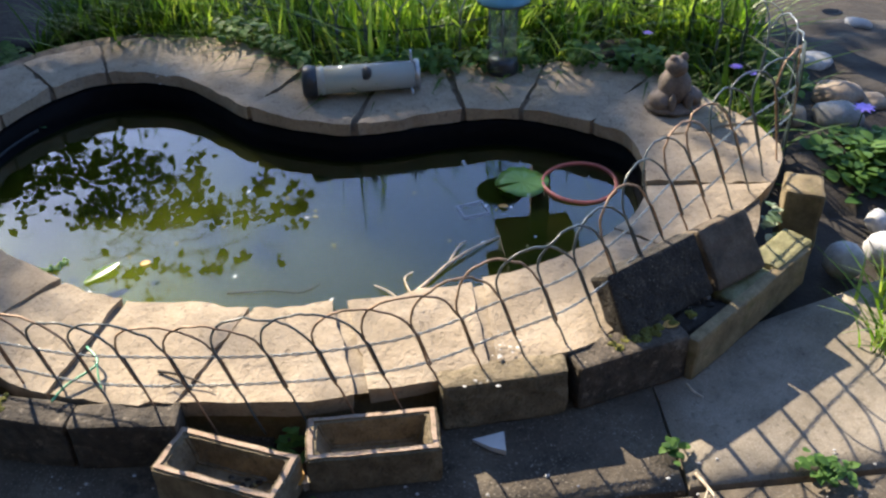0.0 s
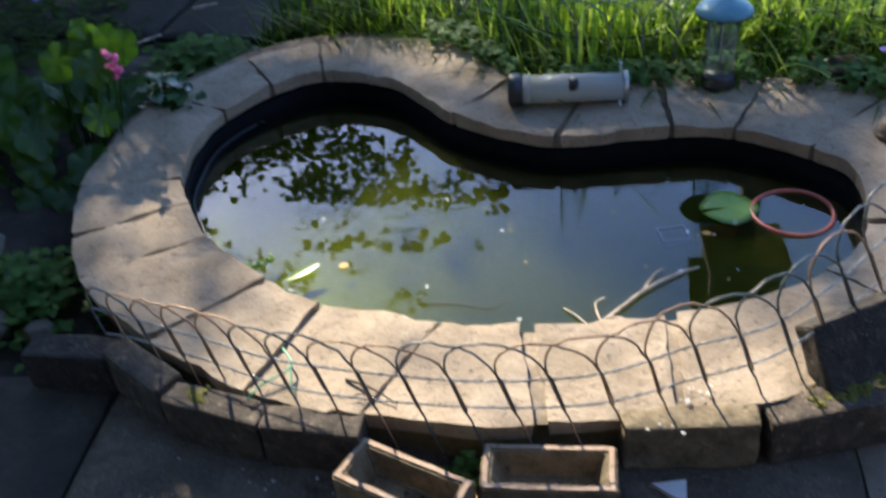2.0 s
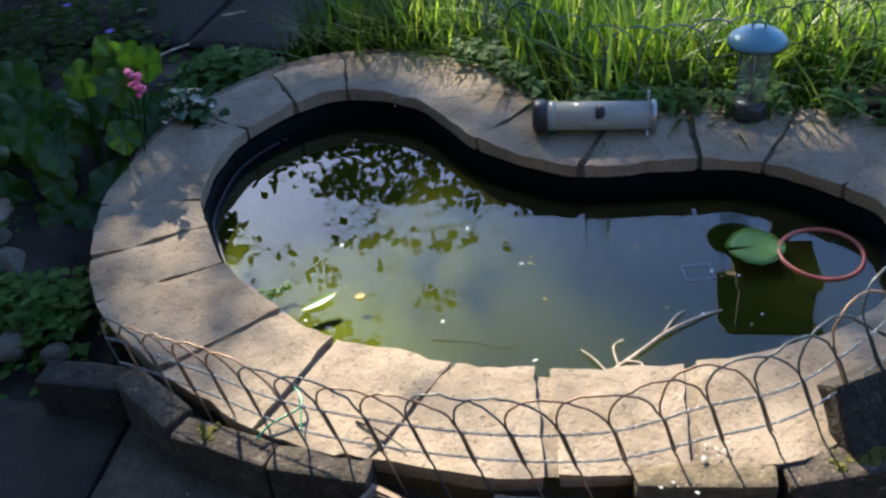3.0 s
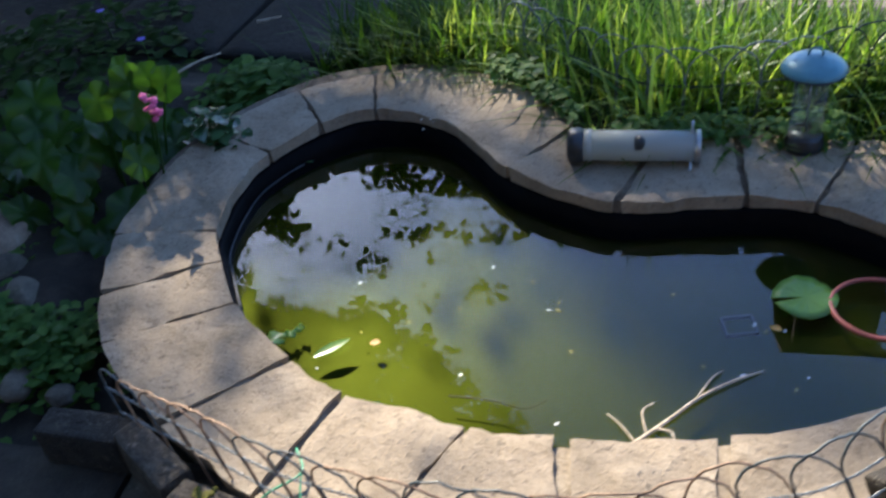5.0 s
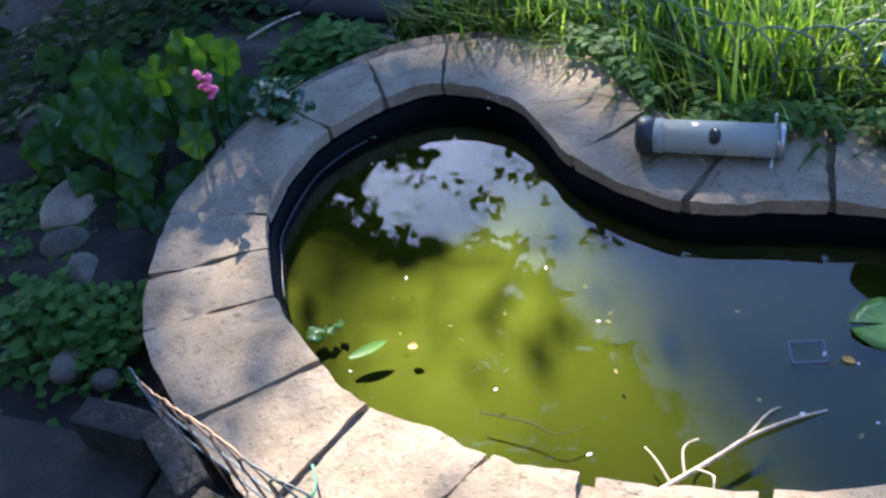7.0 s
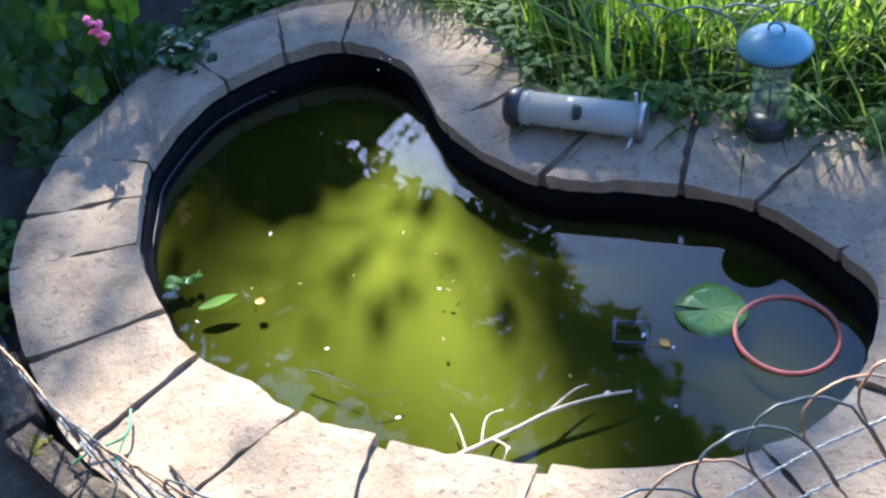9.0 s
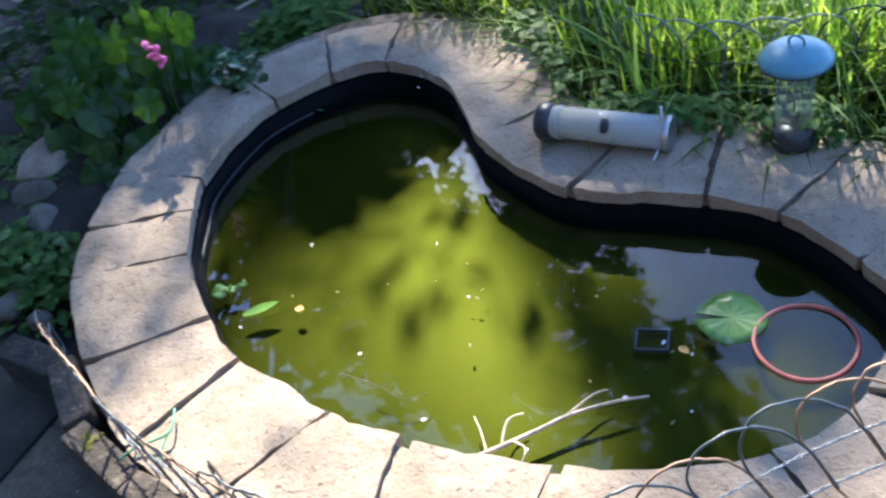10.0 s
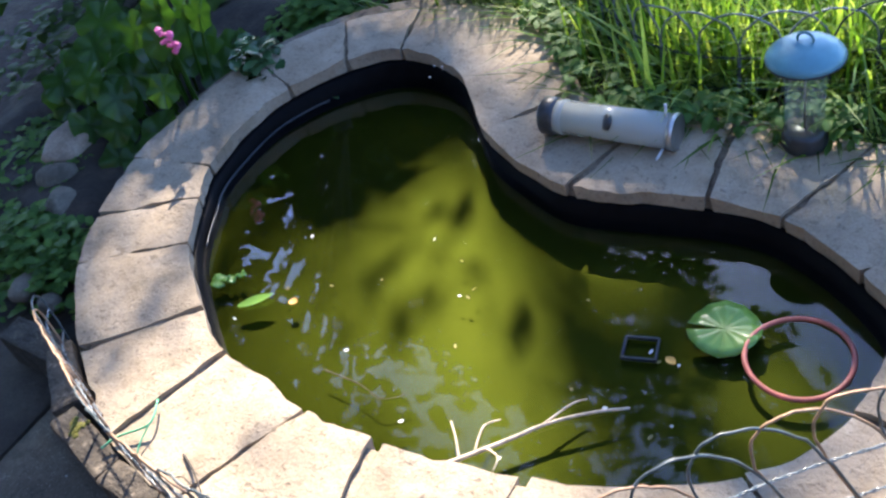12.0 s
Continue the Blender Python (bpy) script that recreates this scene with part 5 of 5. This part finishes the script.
def patio_shade_tree():
    """An unseen small tree, added to keep skylight off the patio's left end."""
    t = thing("patio_shade_tree", "unseen small tree added to shade the patio's left end", "tree")
    root, crotch = Vector((-4.0, 4.3, 0.0)), Vector((-3.6, 4.0, 2.3))
    part("trunk", rod(spline([root, Vector((-4.05, 4.3, 0.8)), Vector((-3.8, 4.15, 1.6)), crotch], 8, False), 0.10, 12, False, 0.6), BARK, t)
    limbs, leaves = bmesh.new(), bmesh.new()
    for k in range(6500):
        c = Vector((-3.3, 1.1, 3.7)) + Vector((rng.gauss(0, 0.7), rng.gauss(0, 0.95), rng.gauss(0, 0.55)))
        leaf_on(leaves, c, rng.uniform(0.10, 0.16))
    for k in range(9):
        tip = Vector((rng.gauss(-3.2, 0.5), rng.uniform(0.4, 2.6), rng.uniform(3.2, 4.4)))
        add_rod(limbs, spline([crotch, crotch.lerp(tip, 0.5) + Vector((-0.1, 0, 0.4)), tip], 7, False), 0.025, 7, False, 0.2)
    part("limbs", limbs, BARK, t)
    part("crown", leaves, TREELEAF, t, "open crown of small green leaves")


# the lower edge of the back tree's crown: (x, height)
CROWN_EDGE = [(-9.0, 2.6), (-5.0, 3.0), (-4.3, 3.5), (-3.9, 4.25), (-3.3, 4.5), (-2.6, 4.4), (-2.3, 4.9), (-2.05, 5.6), (-1.6, 6.1), (-0.83, 6.6), (-0.28, 7.4), (0.4, 8.5), (1.0, 10.0)]


def crown_floor(x):
    for (ax, az), (bx, bz) in zip(CROWN_EDGE, CROWN_EDGE[1:]):
        if ax <= x <= bx:
            return az + (bz - az) * (x - ax) / (bx - ax)
    return 99.0


def back_tree():
    """A broad tree behind the pond, whose crown hangs high over the view."""
    t = thing("back_tree", "broad garden tree with a high spreading crown behind the pond", "tree")
    fork = Vector((-6.6, 6.6, 4.2))
    part("trunk", rod(spline([Vector((-7.2, 7.0, 0.0)), Vector((-7.2, 7.0, 1.6)), Vector((-6.9, 6.8, 3.0)), fork], 8, False), 0.19, 12, False, 0.6), BARK, t)
    limbs, leaves = bmesh.new(), bmesh.new()
    # hanging sprays: (x, height, spread, shoots)
    for x, z, r, n in [(-2.86, 2.30, 0.28, 18), (-2.57, 2.16, 0.26, 19), (-2.31, 2.27, 0.29, 27), (-2.51, 2.54, 0.29, 30), (-2.17, 2.61, 0.28, 27), (-2.05, 2.23, 0.26, 18), (-2.27, 2.90, 0.24, 22), (-1.93, 2.65, 0.22, 18), (-2.17, 3.20, 0.19, 13),
                       (-2.08, 3.47, 0.17, 10), (-1.88, 3.68, 0.15, 9), (-1.65, 2.54, 0.22, 13), (-1.55, 2.78, 0.19, 12), (-1.28, 2.65, 0.19, 10), (-1.04, 2.61, 0.17, 9), (-1.31, 2.41, 0.22, 12), (-3.24, 2.41, 0.21, 12), (-3.27, 2.72, 0.17, 9),
                       (-3.24, 3.39, 0.21, 12), (-3.48, 3.16, 0.24, 18), (-3.72, 2.82, 0.28, 21), (-3.03, 3.61, 0.17, 10), (-2.65, 3.37, 0.12, 6), (-1.83, 3.23, 0.14, 6), (-1.72, 2.20, 0.21, 10), (-2.74, 1.99, 0.21, 10), (-3.72, 3.13, 0.19, 13),
                       (-3.60, 3.47, 0.15, 10), (-3.30, 3.24, 0.17, 12), (-3.02, 3.85, 0.15, 9), (-3.87, 3.56, 0.19, 15)]:
        c = Vector((x, 5.5 + rng.uniform(-0.2, 0.2), z))
        spray(limbs, leaves, c, r * 1.15, n, 0.058, lambda p: rng.random() < 0.04 or not shades(p))
    # loose shoots that hang below the crown's edge
    for k in range(120):
        x = rng.uniform(-4.7, -0.2)
        c = Vector((x, rng.uniform(5.2, 5.8), crown_floor(x) + 0.1 - 0.75 * rng.random() ** 2.2))
        spray(limbs, leaves, c, rng.uniform(0.12, 0.26), rng.randrange(3, 8), 0.055, lambda p: rng.random() < 0.04 or not shades(p))
    for k in range(560):
        x = -7.0 + 7.3 * rng.random() ** 0.85
        z = crown_floor(x) + 0.12 + 4.2 * rng.random() ** 1.5
        c = Vector((x, rng.uniform(4.9, 6.1), z))
        if x > -3.4 and noise.noise(Vector((x * 1.9, 0.3, z * 1.9))) < -0.05 + 0.11 * (x + 3.4):
            continue
        if shades(c):
            continue
        start = c + Vector((rng.uniform(-0.7, -0.2), rng.uniform(0.1, 0.5), rng.uniform(-0.1, 0.35)))
        leafy_limb(limbs, leaves, start, c, 0.005, 0.30, 9 if x > -3.4 else 12, 9 if x > -3.4 else 16, 0.062, 0.08, half_shade)
    for k in range(13000):
        x = -7.5 + 4.9 * rng.random()
        z = crown_floor(x) + 0.1 + 4.5 * rng.random() ** 1.2
        if x > -3.5 + 0.9 * noise.noise(Vector((0.4, 0.2, z * 1.1))) + rng.gauss(0, 0.25):
            continue
        c = Vector((x, rng.uniform(5.3, 6.6), z))
        c += noise.noise_vector(c * 1.3) * 0.3
        if noise.noise(c * 1.3) > -0.22 and half_shade(c):
            leaf_on(leaves, c, rng.uniform(0.08, 0.13))
    for tip in [(-5.6, 6.0, 4.0), (-4.6, 5.8, 4.3), (-3.8, 5.6, 4.9), (-2.8, 5.5, 4.6), (-2.1, 5.5, 4.9), (-1.2, 5.5, 5.3), (-0.6, 5.5, 5.5), (-3.2, 5.6, 6.4), (-4.4, 5.8, 7.0), (-1.8, 5.5, 6.2), (-5.4, 6.0, 7.6)]:
        tip = Vector(tip)
        add_rod(limbs, spline([fork, fork.lerp(tip, 0.5) + Vector((-0.2, 0, 0.5)), tip], 8, False), 0.035, 7, False, 0.15)
    part("limbs", limbs, BARK, t)
    part("crown", leaves, TREELEAF, t, "open crown of small green leaves")


# places where leaves are left out so that sun patches fall there
SUN_SPOTS = [(-0.50, 2.43, 0.14), (-0.46, 2.34, 0.13), (-0.46, 2.22, 0.10), (-1.085, 2.06, 0.06), (-1.11, 2.02, 0.03), (-0.31, 2.12, 0.07), (-0.13, 2.12, 0.075),
             (0.146, 2.21, 0.085), (0.32, 2.20, 0.12), (-0.94, 2.33, 0.11), (-0.72, 2.40, 0.08), (-0.985, 1.68, 0.075), (-0.93, 1.27, 0.08), (-1.09, 1.76, 0.075), (0.03, 1.56, 0.12)]
SUN_PATCH = [(-0.62, 2.07), (-0.33, 1.97), (-0.12, 1.83), (-0.02, 1.66), (0.04, 1.44), (-0.56, 1.40), (-0.77, 1.56), (-0.77, 1.68), (-0.66, 1.78), (-0.61, 1.86)]


def front_lit(x, y):
    """The slabs and the patio in front, which lie in full sun."""
    return (-0.66 if y < 1.16 else -0.82) < x < 1.1 and 0.85 < y < 1.47 + 0.05 * math.sin(x * 9) or 0.5 < x < 1.2 and 1.4 < y < 2.0


def shades(p):
    """Whether a leaf at p would stand in the way of the sun's patches below."""
    k = (p.z - 0.13) / TO_SUN.z
    x, y = p.x - TO_SUN.x * k, p.y - TO_SUN.y * k
    return y < 2.5 and any(sunlit(x + dx, y + dy) for dx, dy in ((0, 0), (0.05, 0), (-0.05, 0), (0, 0.05), (0, -0.05)))


def sunlit(x, y):
    """Whether the crowns are open for the sun towards this place on the slabs."""
    if front_lit(x, y):
        return True
    if -1.1 + max(0.0, 1.5 - y) * 0.7 < x < -0.80 and 1.32 < y < 1.69 + (x + 0.97) * 1.5 and noise.noise(Vector((x * 8, y * 8, 2.0))) < 0.5:
        return True
    if -0.22 < x < 1.5 and 2.25 < y < 3.0:
        return True
    if any((x - sx) ** 2 + (y - sy) ** 2 < r * r for sx, sy, r in SUN_SPOTS):
        return True
    inside = False
    for (ax, ay), (bx, by) in zip(SUN_PATCH, SUN_PATCH[1:] + SUN_PATCH[:1]):
        if (ay > y) != (by > y) and x < ax + (y - ay) / (by - ay) * (bx - ax):
            inside = not inside
    return inside


def half_shade(p):
    """The crown is thin where the sun comes through it."""
    return rng.random() < 0.012 or not shades(p)


# the lower edge of the ash's crown: (x, height)
ASH_EDGE = [(-10.5, 6.0), (-9.0, 6.5), (-7.9, 7.2), (-7.0, 8.2), (-6.0, 8.2), (-5.0, 8.0), (-4.4, 8.8), (-3.9, 10.0), (-3.2, 10.2), (-2.6, 12.0), (-2.0, 14.5)]


def ash_tree():
    """A tall ash behind the garden, mirrored in the middle of the pond."""
    t = thing("ash_tree", "tall garden tree with loose hanging leafy shoots", "tree")
    fork = Vector((-10.4, 10.0, 6.4))
    part("trunk", rod(spline([Vector((-11.0, 10.2, 0.0)), Vector((-11.0, 10.2, 2.2)), Vector((-10.7, 10.1, 4.4)), fork], 8, False), 0.26, 12, False, 0.6), BARK, t)
    limbs, leaves = bmesh.new(), bmesh.new()

    def lets_sun_by(p):
        k = (p.z - 0.13) / TO_SUN.z
        x, y = p.x - TO_SUN.x * k, p.y - TO_SUN.y * k
        return not (shades(p) or 0.0 < x < 1.6 and 0.3 < y < 2.6)

    def edge(x):
        for (ax, az), (bx, bz) in zip(ASH_EDGE, ASH_EDGE[1:]):
            if ax <= x <= bx:
                return az + (bz - az) * (x - ax) / (bx - ax)
        return 99.0
    for k in range(70):
        x = rng.uniform(-8.6, -2.3)
        c = Vector((x, 9.0 + rng.gauss(0, 0.2), edge(x) + 0.1 - 0.9 * rng.random() ** 2.0))
        spray(limbs, leaves, c, rng.uniform(0.18, 0.45), rng.randrange(4, 10), 0.095, lets_sun_by)
    for k in range(190):
        x = -10.0 + 8.0 * rng.random()
        c = Vector((x, 9.2 + rng.gauss(0, 0.5), edge(x) + 0.15 + 5.0 * rng.random() ** 1.4))
        if noise.noise(Vector((x * 0.9, 4.1, c.z * 0.9))) > -0.25:
            spray(limbs, leaves, c, rng.uniform(0.4, 0.7), 15, 0.11, lets_sun_by)
    for tip in [(-8.8, 9.4, 8.0), (-7.6, 9.2, 9.2), (-6.3, 9.2, 9.0), (-5.2, 9.1, 9.2), (-4.2, 9.1, 10.6), (-3.2, 9.1, 11.6), (-6.8, 9.3, 11.2), (-8.4, 9.4, 11.6), (-4.8, 9.1, 12.2)]:
        tip = Vector(tip)
        add_rod(limbs, spline([fork, fork.lerp(tip, 0.5) + Vector((-0.2, 0, 0.6)), tip], 8, False), 0.05, 7, False, 0.15)
    part("limbs", limbs, BARK, t)
    part("crown", leaves, TREELEAF, t, "loose crown of small green leaves")


patio_shade_tree()
back_tree()
ash_tree()


def shade_tree():
    """An unseen tall tree, its leaves set along sun rays to shade the pond."""
    t = thing("shade_tree", "unseen tall tree added to cast the pond's shade", "tree")
    mid = Vector((-0.6, 2.0, 0.13)) + TO_SUN * 22
    foot = Vector((mid.x - 3.4, mid.y + 1.0, 0.0))
    top = mid + Vector((-2.8, 1.0, 2.5))
    part("trunk", rod(spline([foot, foot + Vector((0.1, 0, 5)), mid + Vector((-3.2, 1.0, -3)), top], 8, False), 0.32, 12, False, 0.25), BARK, t)
    limbs, leaves = bmesh.new(), bmesh.new()
    def leaf(c, L):
        v = Vector((rng.gauss(0, 1), rng.gauss(0, 1), rng.gauss(-0.3, 0.6))).normalized()
        add_leaf(leaves, c, v, Vector((rng.gauss(0, 0.4), rng.gauss(0, 0.4), 1)).normalized(), L, L * 0.8, 0.15, 2)
    for k in range(9000):
        s = Vector((rng.uniform(-1.9, 0.62), rng.uniform(1.42, 3.2), 0.13))
        if sunlit(s.x, s.y) or (s.x > -0.25 and s.y > 2.22) or s.y > 2.3 - (s.x + 0.42) * 2.2 and -0.62 < s.x < -0.42 or noise.noise(s * 5 + Vector((3.3, 0.7, 0.0))) > (0.2 if s.x > -0.92 else 0.6):
            continue
        leaf(s + TO_SUN * rng.uniform(20.0, 24.0), rng.uniform(0.07, 0.12))
    for k in range(6000):
        s = Vector((rng.uniform(-2.4, -0.66), rng.uniform(0.2, 1.42), 0.06))
        if not sunlit(s.x, s.y):
            leaf(s + TO_SUN * rng.uniform(20.0, 24.0), rng.uniform(0.07, 0.12))
    for k in range(2600):
        c = mid + Vector((rng.gauss(-2.4, 1.2), rng.gauss(0.8, 1.4), rng.gauss(0.6, 1.5)))
        q = c - TO_SUN * ((c.z - 0.13) / TO_SUN.z)
        if q.x < -2.0 and noise.noise(c * 0.6) > -0.25:
            leaf(c, rng.uniform(0.2, 0.34))
    for k in range(14):
        tip = mid + Vector((rng.uniform(-4.5, -1.6), rng.gauss(0.8, 1.2), rng.uniform(-1.5, 2)))
        start = mid + Vector((-3.0, 1.0, -2.5 + 0.2 * k))
        add_rod(limbs, spline([start, start.lerp(tip, 0.5) + Vector((0, 0, 0.3)), tip], 6, False), 0.05, 6, False, 0.2)
    part("limbs", limbs, BARK, t)
    part("crown", leaves, TREELEAF, t, "dense crown of green leaves")


shade_tree()

# dark hedges out of view, added to shade the back-left corner and patio
def hedge(x0, y0, x1, y1, h, n, label):
    bm = bmesh.new()
    a, b = Vector((x0, y0)), Vector((x1, y1))
    for k in range(n):
        q = a.lerp(b, rng.random()) + Vector((rng.gauss(0, 0.16), rng.gauss(0, 0.16)))
        z = (h + 0.22 * noise.noise(Vector((q.x * 3, q.y * 3, 0.5))) - 0.6 * math.exp(-((q.y - 3.3) / 0.7) ** 2)) * math.sqrt(rng.random())
        an = rng.uniform(0, math.tau)
        add_leaf(bm, Vector((q.x, q.y, z)), Vector((math.cos(an), math.sin(an), rng.uniform(-0.5, 0.5))).normalized(), Vector((0, 0, 1)), 0.11, 0.085, 0.2, 2)
    tagged(part("hedge", bm, TREELEAF), label, "hedge", kind="stuff")


hedge(-2.65, 2.3, -2.55, 5.8, 1.75, 10500, "unseen dark green hedge added to shade the back-left corner")
hedge(-2.35, -1.6, -2.35, 2.2, 3.4, 12000, "unseen dark green hedge added to darken the patio's left end")


# ---- pieces of the paving ----
for i in range(len(JOINTS)):
    slab(i)

flag([(0.403, 1.091), (1.069, 1.174), (0.972, 1.644), (0.377, 1.362)], SMOOTH_FLAG, 1.0)
flag([(-0.208, 1.005), (0.395, 1.084), (0.373, 1.391), (-0.247, 1.367)], PATIO, 2.0)
flag([(0.413, 1.08), (1.08, 1.161), (1.168, 0.598), (0.489, 0.511)], PATIO, 3.0)
flag([(-0.133, 0.434), (0.478, 0.509), (0.402, 1.072), (-0.204, 0.992)], PATIO, 4.0)
flag([(-0.829, 0.93), (-0.219, 1.001), (-0.257, 1.367), (-0.877, 1.28)], PATIO, 5.0)
flag([(-0.761, 0.358), (-0.144, 0.432), (-0.214, 0.99), (-0.824, 0.918)], PATIO, 6.0)
# these three are coloured darker to stand in for deep shade
flag([(-1.44, 0.84), (-0.84, 0.928), (-0.888, 1.28), (-1.47, 1.21)], SHADEFLAG, 7.0)
flag([(-1.36, 0.27), (-0.773, 0.356), (-0.836, 0.916), (-1.43, 0.828)], SHADEFLAG, 8.0)
flag([(-2.04, 0.755), (-1.45, 0.838), (-1.48, 1.20), (-2.12, 1.13)], SHADEFLAG, 9.0)
for i in range(5):
    for j in range(3):
        a, b = Vector((0.60, 0.088)) , Vector((-0.085, 0.59))
        o = Vector((-1.93, 0.124)) + a * i - b * (j + 1)
        flag([tuple(o), tuple(o + a * 0.985), tuple(o + a * 0.985 + b * 0.985), tuple(o + b * 0.985)], PATIO, 20.0 + i * 5 + j)

# paving in the back corner, its shade put into a near-black colour
back_paving = thing("back_paving", "irregular paving coloured near-black for the shade", "paving", kind="structure")
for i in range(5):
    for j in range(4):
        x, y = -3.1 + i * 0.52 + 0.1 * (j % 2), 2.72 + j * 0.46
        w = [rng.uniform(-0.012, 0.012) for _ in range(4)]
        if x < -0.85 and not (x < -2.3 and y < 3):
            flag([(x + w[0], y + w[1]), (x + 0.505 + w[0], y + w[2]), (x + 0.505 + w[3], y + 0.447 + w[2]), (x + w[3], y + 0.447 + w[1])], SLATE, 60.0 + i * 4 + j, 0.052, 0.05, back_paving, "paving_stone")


# boarded boundary of the garden, behind the camera and at its sides
boundary = thing("garden_boundary", "plain weathered boarded garden boundary", "fence", kind="structure")
panel = mesh_from("board", block(0.62, 0.03, 1.8, 0.004, 0, 0.0), WOOD)
for k in range(21):
    for x, y, a in ((-6.5 + 0.65 * k, -4.5, 0), (6.6, -4.2 + 0.65 * k, 90)):
        part("board", panel, None, boundary).matrix_world = pose(x, y, 0.026, 0, 0, a)

# plain house wall behind the camera, unseen, added to hold back skylight
house = thing("wall_house", "unseen brown brick wall added behind the patio to block skylight", "wall", kind="structure")
part("brickwork", block(11.0, 0.3, 5.0, 0.01, 2, 0.0), DARKBRICK, house).matrix_world = pose(0.0, -2.6, 0.026)
